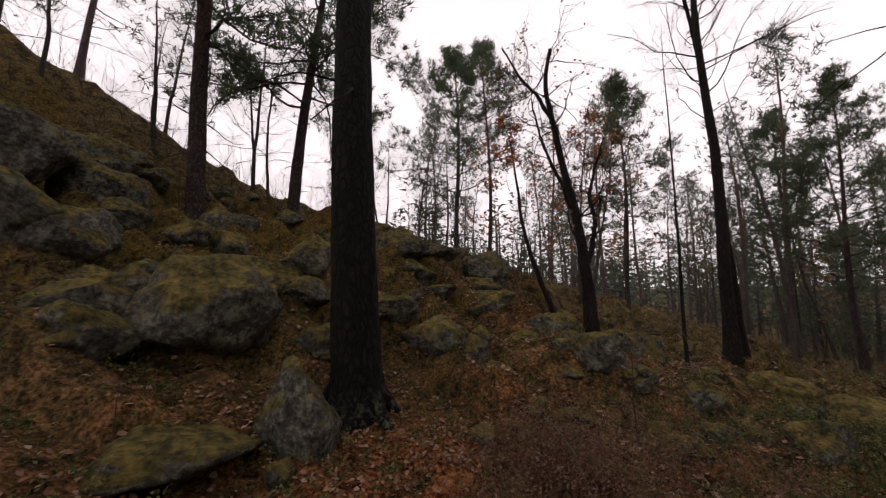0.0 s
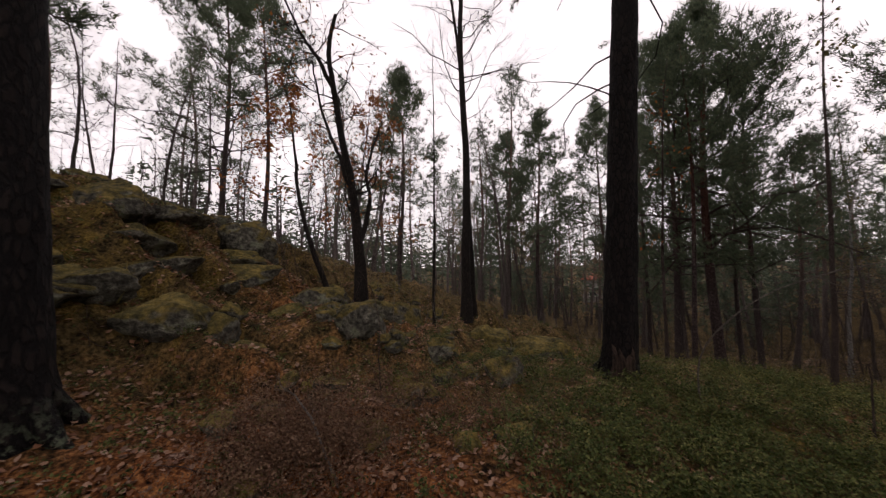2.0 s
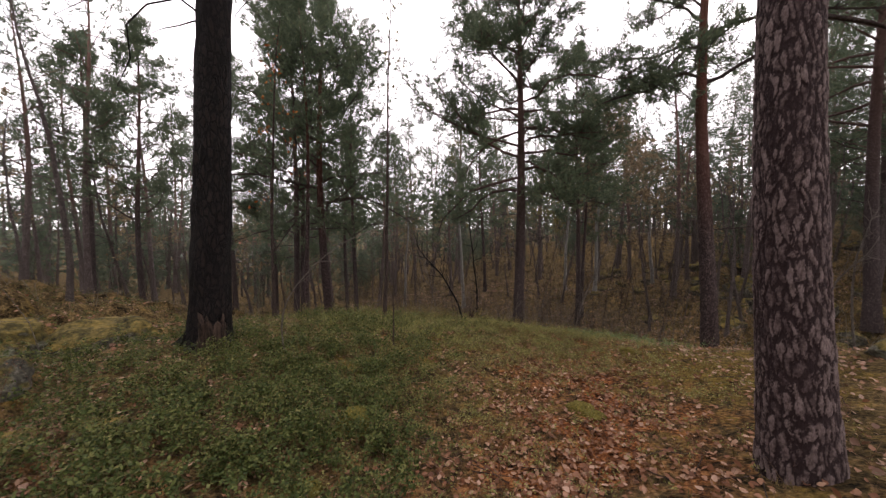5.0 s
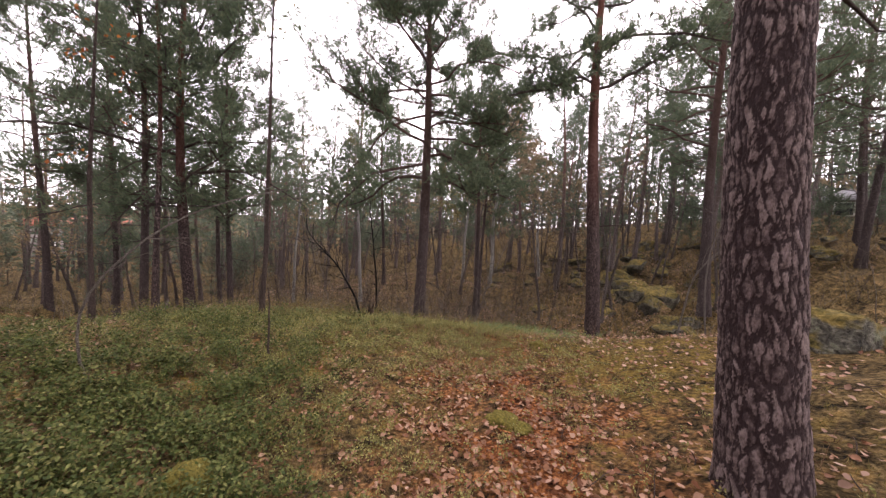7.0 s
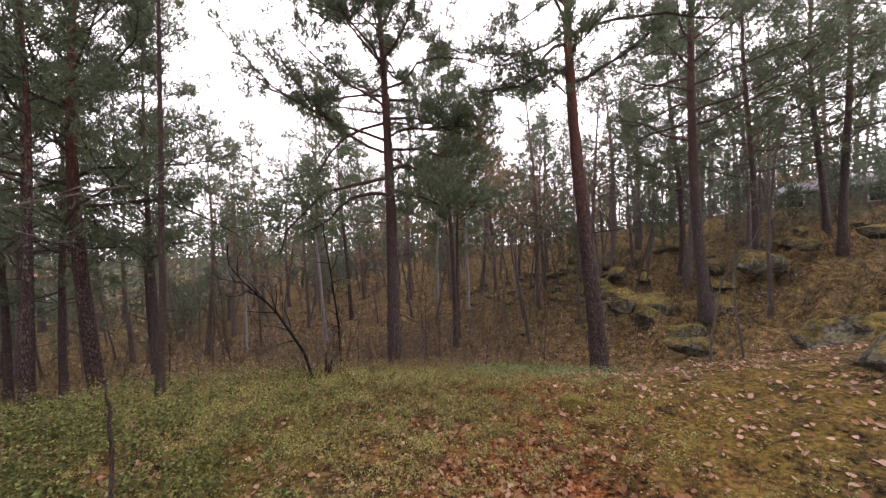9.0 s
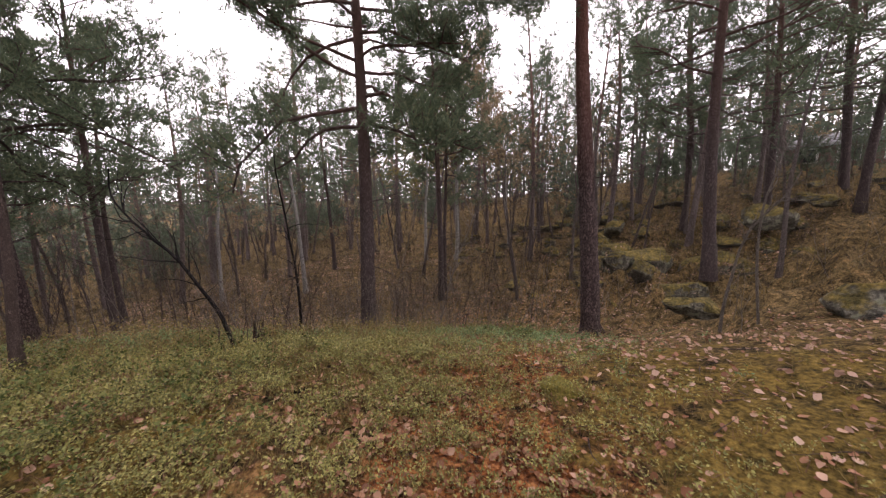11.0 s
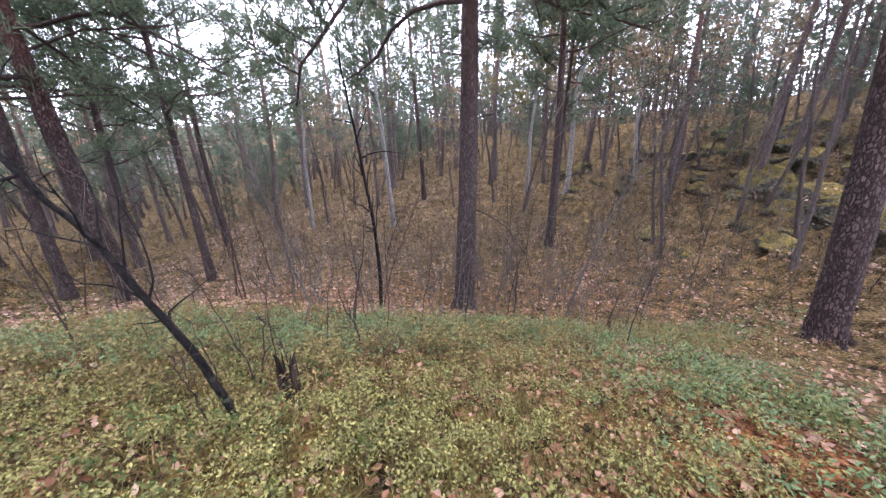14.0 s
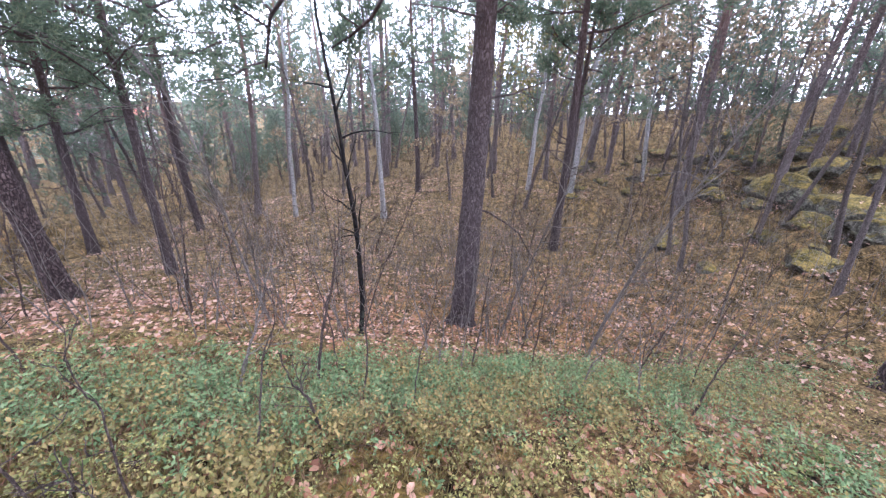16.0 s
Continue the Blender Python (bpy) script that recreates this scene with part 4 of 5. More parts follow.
def sapling(points, radius, label, seed, bark_mat=TWIG_BARK, twigs=14, reach=0.6, name="sapling"):
    """A thin bent stem through a few points, with side twigs; the first point is its foot."""
    rng = np.random.default_rng(seed)
    pts = np.array(points, float)
    pts[0][2] = ground(pts[0][0], pts[0][1]) - 0.04
    t, fine = np.linspace(0, 1, len(pts)), np.linspace(0, 1, 18)
    order = min(3 if len(pts) < 6 else 5, len(pts) - 1)
    path = np.stack([np.polyval(np.polyfit(t, pts[:, k], order), fine) for k in range(3)], -1)
    foot = path[0].copy()
    path = path - foot + np.cumsum(rng.normal(0, 0.008, path.shape), 0)
    thing = tagged(new(name), label, "sapling")
    thing.location = foot
    stem, side = Heap(), Heap()
    tube(stem, path, np.linspace(radius, radius * 0.25, 18), 7, 0.04, rng)
    part_of("stem", stem.mesh("stem", bark_mat, True), thing)
    for i in range(twigs):
        k = rng.integers(5, 17)
        way = unit(path[k + 1] - path[k]) + rng.normal(0, 0.7, 3) + np.array([0, 0, 0.2])
        tw = curve_path(path[k], way, reach * rng.uniform(0.3, 1.0), 5, 0.2, rng)
        tube(side, tw, np.linspace(radius * 0.35, 0.0018, 6), 4)
        for _ in range(3):
            q = tw[rng.integers(2, 6)]
            tube(side, curve_path(q, way + rng.normal(0, 0.8, 3), reach * rng.uniform(0.1, 0.35), 3, 0.2, rng), np.linspace(0.0025, 0.0012, 4), 3, cap=False)
    tagged(part_of("twig_spray", side.mesh("twig_spray", bark_mat, True), thing), kind="stuff")
    return thing

def forked_oak(x, y, stems, label, seed):
    """A crooked oak: stems that part near the ground, bare boughs, and a few leaves that still cling."""
    rng = np.random.default_rng(seed)
    thing = tagged(new("oak_tree"), label, "tree")
    z0 = ground(x, y) - 0.1
    thing.location = (x, y, z0)
    boughs, ends = Heap(), []
    for points, low, high in stems:
        pts = np.array(points, float)
        t, fine = np.linspace(0, 1, len(pts)), np.linspace(0, 1, 26)
        path = np.stack([np.interp(fine, t, pts[:, k]) for k in range(3)], -1)
        path[1:-1] = (path[:-2] + 2 * path[1:-1] + path[2:]) / 4
        path[2:] += np.cumsum(rng.normal(0, 0.012, (24, 3)), 0)
        radii = np.linspace(low, high, 26)
        heap = Heap()
        tube(heap, path, radii * (1 + 0.5 * np.exp(-np.linspace(0, 1, 26) * 14) * (pts[0][2] < 0.05)), 12, 0.05, rng)
        part_of("stem", heap.mesh("stem", ALDER_BARK, True), thing)
        for i in range(15):
            k = rng.integers(9, 25)
            a = rng.uniform(0, 6.28)
            limb = curve_path(path[k], (math.cos(a), math.sin(a), rng.uniform(0.0, 0.9)), rng.uniform(0.7, 2.2), 7, 0.3, rng)
            tube(boughs, limb, np.linspace(max(0.012, radii[k] * 0.3), 0.005, 8), 5)
            for _ in range(7):
                q = limb[rng.integers(2, 8)]
                twig = curve_path(q, unit(limb[-1] - limb[0]) + rng.normal(0, 0.7, 3), rng.uniform(0.3, 0.9), 4, 0.25, rng)
                tube(boughs, twig, np.linspace(0.006, 0.002, 5), 3, cap=False)
                ends.extend(twig[2:])
    tagged(part_of("branchwork", boughs.mesh("branchwork", ALDER_BARK, True), thing), kind="stuff")
    ends = np.array(ends)
    c = ends[rng.integers(0, len(ends), 420)] + rng.normal(0, 0.06, (420, 3))
    heap = Heap()
    leaves(heap, c, rng.normal(0, 1, c.shape), rng.uniform(0.06, 0.11, 420), rng)
    tagged(part_of("foliage", heap.mesh("foliage", OAK_LEAVES), thing, "few russet autumn leaves"), kind="stuff")
    return thing


forked_oak(3.78, 8.25, [([(0, 0, 0), (0.02, 0, 0.9), (-0.06, 0, 1.7), (-0.14, 0.02, 2.5), (-0.24, 0.04, 3.3), (-0.5, 0.1, 4.4), (-0.62, 0.1, 5.6), (-0.8, 0.1, 6.4), (-0.55, 0.15, 7.6)], 0.155, 0.045),
                        ([(-0.06, 0, 1.7), (0.12, -0.05, 2.2), (0.22, -0.05, 2.9), (0.05, 0, 3.5), (0.3, 0, 4.3), (0.62, 0.05, 5.0)], 0.075, 0.02),
                        ([(-0.64, 0.1, 5.6), (-1.1, 0.1, 6.3), (-1.5, 0.15, 6.7), (-1.9, 0.1, 7.6)], 0.06, 0.02),
                        ([(-0.2, 0.03, 3.0), (-0.62, 0.05, 4.0), (-1.05, 0.0, 4.9), (-1.2, 0.05, 6.2)], 0.06, 0.018)],
           "dark crooked forked oak with few russet leaves beside a block", 411)
sapling([(6.0, 1.6, 0), (5.85, 1.25, 0.62), (6.2, 0.3, 1.3), (6.15, -0.45, 1.46)], 0.014, "arching bare rowan stem over the dwarf shrubs", 401, PALE_TWIG, 10, 0.7)
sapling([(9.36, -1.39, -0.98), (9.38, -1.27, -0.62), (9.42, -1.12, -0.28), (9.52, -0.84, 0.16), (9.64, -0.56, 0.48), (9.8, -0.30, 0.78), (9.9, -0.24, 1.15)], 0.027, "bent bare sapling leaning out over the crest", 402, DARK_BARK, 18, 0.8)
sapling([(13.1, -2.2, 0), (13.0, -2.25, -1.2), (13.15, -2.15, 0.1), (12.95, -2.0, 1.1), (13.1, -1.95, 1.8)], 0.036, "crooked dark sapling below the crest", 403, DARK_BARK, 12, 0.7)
sapling([(12.7, -5.45, 0), (12.5, -5.7, -1.6), (12.2, -6.0, -0.3), (11.8, -6.4, 1.0)], 0.028, "pale leaning sapling with a spray of twigs", 404, PALE_TWIG, 38, 1.1)
sapling([(8.27, -9.36, 0), (8.18, -9.41, -0.31), (7.91, -9.54, 0.21), (7.75, -9.61, 0.69), (7.5, -9.71, 1.14)], 0.028, "pale bare sapling leaning out of the hollow", 409, PALE_TWIG, 12, 0.8)
sapling([(7.98, -9.95, 0), (8.02, -9.93, 0.19), (8.1, -9.89, 0.89), (7.84, -10.01, 1.5), (7.99, -9.95, 1.9)], 0.024, "crooked pale birch sapling in the hollow", 410, PALE_TWIG, 12, 0.8)
sapling([(13.4, -1.0, 0), (13.5, -0.7, -1.2), (13.7, -0.3, 0.2), (13.9, 0.2, 0.9)], 0.022, "pale leaning birch sapling on the slope", 405, PALE_TWIG, 38, 1.3)
sapling([(6.55, 0.05, 0), (6.57, 0.05, -0.4), (6.55, 0.06, 0.0), (6.56, 0.07, 0.15)], 0.018, "short dead stick among the dwarf shrubs", 406, TWIG_BARK, 1, 0.1)
sapling([(1.9, 3.6, 0), (1.75, 3.5, 0.35), (1.7, 3.45, 0.8), (1.62, 3.5, 1.2)], 0.008, "thin red-brown sapling with hanging leaves", 407, TWIG_BARK, 8, 0.3)
sapling([(0.9, 2.5, 0), (0.75, 2.75, 0.25), (0.62, 2.95, 0.45), (0.55, 3.0, 0.6)], 0.012, "bent grey stick rising from the litter", 408, PALE_TWIG, 2, 0.2)
rng = np.random.default_rng(5)
for i in range(26):
    a = rng.uniform(0, 1)
    x, y = 10.9 + rng.normal(0, 0.5) + 0.9 * a, 0.6 - 6.5 * a + rng.normal(0, 0.4)
    h = rng.uniform(0.5, 1.7)
    z = ground(x, y)
    lx, ly = rng.normal(0, 0.16, 2)
    sapling([(x, y, 0), (x + lx * h * 0.3, y + ly * h * 0.3, z + h * 0.35), (x + lx * h * 0.7, y + ly * h * 0.7, z + h * 0.7), (x + lx * h, y + ly * h, z + h)], rng.uniform(0.006, 0.014), "thin bare stem on the crest", 420 + i, TWIG_BARK if i % 3 else PALE_TWIG, 7, 0.35)["group"] = "thin stems on the crest"
for i in range(9):
    x, y, h = 9.7 + rng.normal(0, 0.3), -1.6 + rng.normal(0, 0.35), rng.uniform(0.5, 1.0)
    z = ground(x, y)
    lx, ly = rng.normal(0, 0.14, 2)
    sapling([(x, y, 0), (x + lx * h * 0.3, y + ly * h * 0.3, z + h * 0.35), (x + lx * h * 0.7, y + ly * h * 0.7, z + h * 0.7), (x + lx * h, y + ly * h, z + h)], rng.uniform(0.005, 0.009), "thin bare shoot beside a broken stump", 445 + i, TWIG_BARK, 5, 0.2)["group"] = "shoots beside the stump"
for i in range(44):
    x, y = rng.uniform(12.5, 22), rng.uniform(-14, 3)
    h = rng.uniform(1.2, 4.0)
    z = ground(x, y)
    lx, ly = rng.normal(0, 0.22, 2)
    sapling([(x, y, 0), (x + lx * h * 0.3, y + ly * h * 0.3, z + h * 0.35), (x + lx * h * 0.7, y + ly * h * 0.7, z + h * 0.7), (x + lx * h, y + ly * h, z + h)], rng.uniform(0.01, 0.025), "bare sapling in the valley", 460 + i, PALE_TWIG if i % 3 == 0 else TWIG_BARK, 16, 0.9)["group"] = "saplings in the valley"


# ---- boulders and ledges ----
ROCKS = [
    (-2.99, 4.57, 1.78, 1.3, 1.05, 27, "large rounded boulder with lichen and a mossy top"),
    (-3.72, 3.66, 0.98, 0.75, 0.55, 40, "low dark mossy boulder"),
    (-1.64, 3.5, 0.72, 0.6, 1.0, 16, "upright grey lichened boulder beside a pine"),
    (-1.66, 3.1, 0.26, 0.22, 0.28, 0, "small grey stone in the leaf litter"),
    (-2.5, 3.05, 1.25, 0.9, 0.42, 32, "low flat rock under a moss cushion"),
    (-4.15, 3.9, 1.05, 0.8, 0.62, 42, "grey lichened boulder with a mossy top"),
    (-3.9, 4.75, 1.0, 0.75, 0.85, 35, "dark boulder under brown moss"),
    (-3.2, 5.75, 1.65, 1.2, 0.95, 24, "mossy block with a dark hollow beneath"),
    (-4.95, 4.85, 1.05, 0.8, 0.7, 41, "boulder with yellow moss on its top"),
    (-5.4, 4.5, 1.2, 0.9, 1.1, 45, "large dark overhanging boulder"),
    (-5.3, 6.0, 0.75, 0.6, 0.5, 37, "mossy stone below a pine"),
    (-2.34, 6.2, 0.9, 0.7, 0.8, 16, "dark mossy boulder on the slope"),
    (-6.2, 6.4, 1.7, 1.1, 1.0, -10, "mossy block on the hillside"),
    (-7.0, 5.4, 2.2, 1.5, 1.4, 10, "large dark outcrop on the slope"),
    (-4.4, 7.4, 1.4, 0.9, 0.7, 20, "long mossy ledge below a pine"),
    (-7.6, 7.8, 2.2, 1.3, 0.9, 35, "mossy granite ledge on the hillside"),
    (-0.5, 7.5, 1.25, 0.8, 0.42, 0, "flat granite slab on the slope"),
    (-0.2, 6.95, 1.3, 0.9, 0.4, -2, "overhanging slab strewn with leaves"),
    (0.9, 7.4, 1.7, 0.9, 0.45, -8, "flat slab strewn with leaves"),
    (-0.89, 7.9, 1.2, 0.9, 0.8, 5, "mossy outcrop on the crest"),
    (1.3, 8.6, 1.2, 0.8, 0.9, -9, "mossy boulder on the crest"),
    (-0.84, 5.75, 0.75, 0.55, 0.5, 5, "mossy stone on the slope"),
    (3.12, 8.12, 0.72, 0.55, 0.62, -20, "square-cut stone block beside an oak"),
    (4.95, 8.5, 1.5, 1.1, 1.1, -30, "rounded rock under moss on the slope"),
    (2.15, 4.95, 0.75, 0.56, 0.58, -28, "low rock among dwarf shrubs"),
    (5.5, 5.45, 1.35, 0.95, 0.62, -47, "mossy rock ramp on the slope"),
    (6.55, 5.0, 1.9, 1.2, 0.72, -47, "long mossy slab with a dark overhang"),
    (3.5, 4.6, 0.45, 0.36, 0.36, -34, "small stone under a moss cap"),
    (2.3, 7.0, 1.1, 0.6, 0.5, -20, "dark ledge below the slabs"),
    (1.5, 6.3, 0.9, 0.6, 0.5, 10, "mossy stone at the foot of the ledge"),
    (2.8, 5.9, 0.8, 0.6, 0.5, 0, "mossy stone on the slope"),
    (3.9, 3.6, 0.8, 0.55, 0.42, 10, "low rock among dwarf shrubs"),
    (0.6, 5.0, 0.7, 0.5, 0.42, 30, "mossy stone on the slope"),
    (4.1, -6.5, 1.0, 0.8, 0.6, -160, "grey fissured rock at the edge of the hollow"),
    (4.9, -6.9, 1.0, 0.8, 0.6, -170, "grey fissured rock at the edge of the hollow"),
    (5.8, -10.0, 2.2, 1.4, 0.9, 0, "mossy rock on the hollow's far side"),
    (15.3, -16.3, 2.8, 2.0, 1.6, -140, "large dark boulder with moss on the far slope"),
    (17.4, -17.6, 2.2, 1.6, 1.3, -150, "mossy boulder on the far slope"),
    (20.8, -19.3, 2.4, 1.8, 1.3, -142, "dark outcrop on the far slope"),
    (14.7, -16.4, 2.4, 1.3, 0.9, 40, "mossy boulder on the far slope"),
    (13.4, -18.2, 2.6, 1.4, 1.0, 30, "dark mossy boulder on the far slope"),
    (12.8, -20.7, 2.4, 1.4, 1.0, 50, "mossy boulder on the far slope"),
    (20.5, -20.9, 1.3, 1.0, 0.9, 30, "dark boulder on the far slope"),
    (15.3, -15.2, 1.4, 0.9, 0.7, 60, "dark ledge on the far slope"),
    (25.3, -27.2, 3.0, 1.6, 1.2, 30, "outcrop high on the far slope"),
]
for i, (x, y, a, b, c, turn, label) in enumerate(ROCKS):
    flat = c / a < 0.36
    rock(x, y, (a * 1.1, b * 1.1, c * 1.35), 500 + i, 0.72 if "ravine" in label else 0.40, turn, 4 * math.sin(i * 3.3), label=label, sharp=0.9 if flat or "cut" in label else 0.5, name="stone_block" if "block" in label and "cut" in label else "boulder")
for i in range(110):
    f = rng.uniform(0, 1)
    x, y = -9 + 16 * rng.uniform(0, 1) ** 0.8, 4.0 + 9 * f
    if math.hypot(x + 1.16, y - 4.27) < 0.9 or y < 4.2 + 0.1 * x:
        continue
    s = rng.uniform(0.25, 1.0)
    rock(x, y, (s * rng.uniform(1, 1.7), s, s * rng.uniform(0.5, 0.9)), 600 + i, 0.5, rng.uniform(0, 180), rng.normal(0, 5), label="mossy stone on the hillside")["group"] = "stones on the hillside"
for i in range(110):
    x, y = rng.uniform(10, 32), rng.uniform(-28, -11.5)
    s = rng.uniform(0.4, 1.5)
    rock(x, y, (s * rng.uniform(1, 1.8), s, s * rng.uniform(0.5, 0.8)), 700 + i, 0.42, rng.uniform(0, 180), label="mossy stone on the far slope")["group"] = "stones on the far slope"

for i in range(46):
    x, y = rng.uniform(0.2, 5.6), rng.uniform(2.0, 6.0)
    s = rng.uniform(0.14, 0.42)
    if abs(x - 1.2) + abs(y - 2.2) > 0.9:
        rock(x, y, (s * rng.uniform(1, 1.7), s, s * rng.uniform(0.6, 1.0)), 860 + i, 0.38, rng.uniform(0, 180), rng.normal(0, 6), label="small mossy stone among leaves and dwarf shrubs")["group"] = "small stones in the litter"

n = Nodes("moss_cushion", 0.95, 0.1)
tuft = n.noise(55.0, 6.0)
MOSS = n.done(n.ramp(tuft, (0.3, (0.045, 0.042, 0.010)), (0.55, (0.125, 0.105, 0.024)), (0.75, (0.22, 0.17, 0.045))), tuft, 1.0, 0.03)
for i, (x, y, a, b, c) in enumerate([(4.26, 0.2, 0.6, 0.4, 0.34), (4.7, -2.45, 0.5, 0.4, 0.16), (5.6, 1.1, 0.4, 0.3, 0.2), (4.5, -2.55, 0.3, 0.25, 0.1), (3.2, 0.35, 0.35, 0.25, 0.16), (6.8, -4.2, 0.5, 0.4, 0.14), (2.5, 4.2, 0.5, 0.35, 0.25), (1.2, 3.9, 0.45, 0.3, 0.2)]):
    cushion = rock(x, y, (a, b, c * 1.3), 800 + i, 0.45, 30 * i, name="moss_cushion", label="yellow-green cushion of moss in the litter")
    cushion.data.materials[0] = MOSS
    tagged(cushion, category="moss")


# ---- stumps ----
def stump(x, y, radius, height, seed, label, jag=0.5):
    r2 = np.random.default_rng(seed)
    sides, rings = 22, 12
    a = np.linspace(0, 2 * math.pi, sides, endpoint=False)
    top = height * (1 - jag * r2.uniform(0, 1, sides))
    verts, faces = [], []
    for j in range(rings):
        f = j / (rings - 1)
        rr = radius * (1 + 0.5 * math.exp(-f * 5)) * (1 + 0.12 * np.sin(3 * a + seed) + r2.normal(0, 0.05, sides))
        verts.append(np.stack([rr * np.cos(a), rr * np.sin(a), f * top], -1))
    for j in range(5):
        rr = radius * 0.75 * (1 - j / 5.5)
        verts.append(np.stack([rr * np.cos(a), rr * np.sin(a), top * (0.9 - 0.1 * j) + r2.normal(0, 0.01, sides)], -1))
    k = np.arange(sides)
    for j in range(rings + 4):
        faces.append(np.stack([j * sides + k, j * sides + (k + 1) % sides, (j + 1) * sides + (k + 1) % sides, (j + 1) * sides + k], -1))
    me = mesh_of("stump", np.concatenate(verts), np.concatenate(faces), ROTTEN, False)
    ob = tagged(new("tree_stump", me), label, "stump")
    ob.location = (x, y, ground(x, y) - 0.05)
    return ob


stump(9.66, -1.64, 0.065, 0.5, 1, "small dark broken stump on the crest", 0.75)
stump(6.02, 2.72, 0.17, 0.72, 2, "dark rotten stump leaning against a pine", 0.45)


# ---- houses beyond the wood ----
def box(heap, low, high):
    (a, b, c), (d, e, f) = low, high
    v = [(a, b, c), (d, b, c), (d, e, c), (a, e, c), (a, b, f), (d, b, f), (d, e, f), (a, e, f)]
    heap.add(v, [(0, 3, 2, 1), (4, 5, 6, 7), (0, 1, 5, 4), (1, 2, 6, 5), (2, 3, 7, 6), (3, 0, 4, 7)])


def house(x, y, z, turn, width, depth, height, roof_mat, wall_mat, label, windows=4):
    thing = tagged(new("house"), label, "house")
    thing.matrix_world = pose(x, y, z, 0, 0, turn)
    w = Heap()
    box(w, (-width / 2, -depth / 2, -2.5), (width / 2, depth / 2, height))
    part_of("wall", w.mesh("wall", wall_mat), thing)
    r = Heap()
    hw, hd, rise = width / 2 + 0.5, depth / 2 + 0.6, depth * 0.16
    v = [(-hw, -hd, height), (hw, -hd, height), (hw, hd, height), (-hw, hd, height), (-hw, -hd, height + 0.22), (hw, -hd, height + 0.22), (hw, hd, height + 0.22), (-hw, hd, height + 0.22), (-hw, 0, height + 0.22 + rise), (hw, 0, height + 0.22 + rise)]
    r.add(v, [(0, 3, 2, 1), (0, 1, 5, 4), (2, 3, 7, 6), (4, 5, 9, 8), (6, 7, 8, 9), (0, 4, 8, 8), (0, 8, 7, 3), (1, 2, 6, 9), (1, 9, 5, 5)])
    part_of("roof", r.mesh("roof", roof_mat), thing)
    for side in (-1, 1):
        for i in range(windows):
            cx = -width / 2 + width * (i + 0.5) / windows
            y0 = side * depth / 2
            fr = Heap()
            box(fr, (cx - 0.75, min(y0, y0 + side * 0.08), 0.9), (cx + 0.75, max(y0, y0 + side * 0.08), 2.2))
            win = part_of("window", fr.mesh("window", WHITE_PAINT), thing, "white-framed window")
            pa = Heap()
            box(pa, (cx - 0.62, min(y0, y0 + side * 0.1), 1.02), (cx + 0.62, max(y0, y0 + side * 0.1), 2.08))
            part_of("pane", pa.mesh("pane", PANE), win)
    return thing


house(14.5, -49.0, 2.5, 0, 16, 8, 2.3, ROOFING, RED_WALL, "low dark red house with white windows and a grey roof", 6)
house(74, 37, -6.0, -60, 11, 8, 4.2, TILES, PLASTER, "pale house with a red tiled roof beyond the valley", 3)


# ---- what covers the ground ----
WAY = np.array([(-0.5, 0.6), (1.0, -0.4), (3.2, -1.0), (6.0, -2.3), (9.2, -2.5), (10.2, -2.6)])


def off_way(x, y):
    """How far a spot lies from the line walked."""
    best = np.full(len(x), 1e9)
    for (ax, ay), (bx, by) in zip(WAY[:-1], WAY[1:]):
        k = np.clip(((x - ax) * (bx - ax) + (y - ay) * (by - ay)) / ((bx - ax) ** 2 + (by - ay) ** 2), 0, 1)
        best = np.minimum(best, np.hypot(x - ax - k * (bx - ax), y - ay - k * (by - ay)))
    return best


def scatter(count, chance, seed, box_=(-8, 18, -11, 13)):
    """Spots by a chance that depends on the place."""
    r2 = np.random.default_rng(seed)
    out = []
    got = 0
    while got < count:
        x, y = r2.uniform(box_[0], box_[1], 40000), r2.uniform(box_[2], box_[3], 40000)
        keep = r2.uniform(0, 1, 40000) < chance(x, y)
        out.append(np.stack([x[keep], y[keep]], -1))
        got += keep.sum()
    xy = np.concatenate(out)[:count]
    return np.column_stack([xy, land(xy[:, 0], xy[:, 1])]), r2


def patchy(x, y, size, seed):
    k = 6.28 / size
    return 0.5 + 0.5 * np.sin(k * x + seed + 1.3 * np.sin(k * 0.6 * y + seed)) * np.cos(k * 0.9 * y + 2 * seed + np.sin(k * 0.7 * x))


def stuff(name, heap, mat, label, category):
    return tagged(new(name, heap.mesh(name, mat)), label, category, kind="stuff")


def fallen(count, chance, seed, low, high, lift, label, mat=FALLEN_LEAVES, box_=(-8, 18, -11, 13), far=False):
    spots, r2 = scatter(count, chance, seed, box_)
    spots[:, 2] += r2.uniform(0.004, lift, count)
    nor = r2.normal(0, 0.4, (count, 3)) + np.array([0, 0, 1.0])
    heap = Heap()
    if far:
        leaves(heap, spots, nor, r2.uniform(low, high, count), r2, 0.75, 0.16, True)
    else:
        broad_leaves(heap, spots, nor, r2.uniform(low, high, count), r2)
    return stuff("fallen_leaves", heap, mat, label, "leaves")


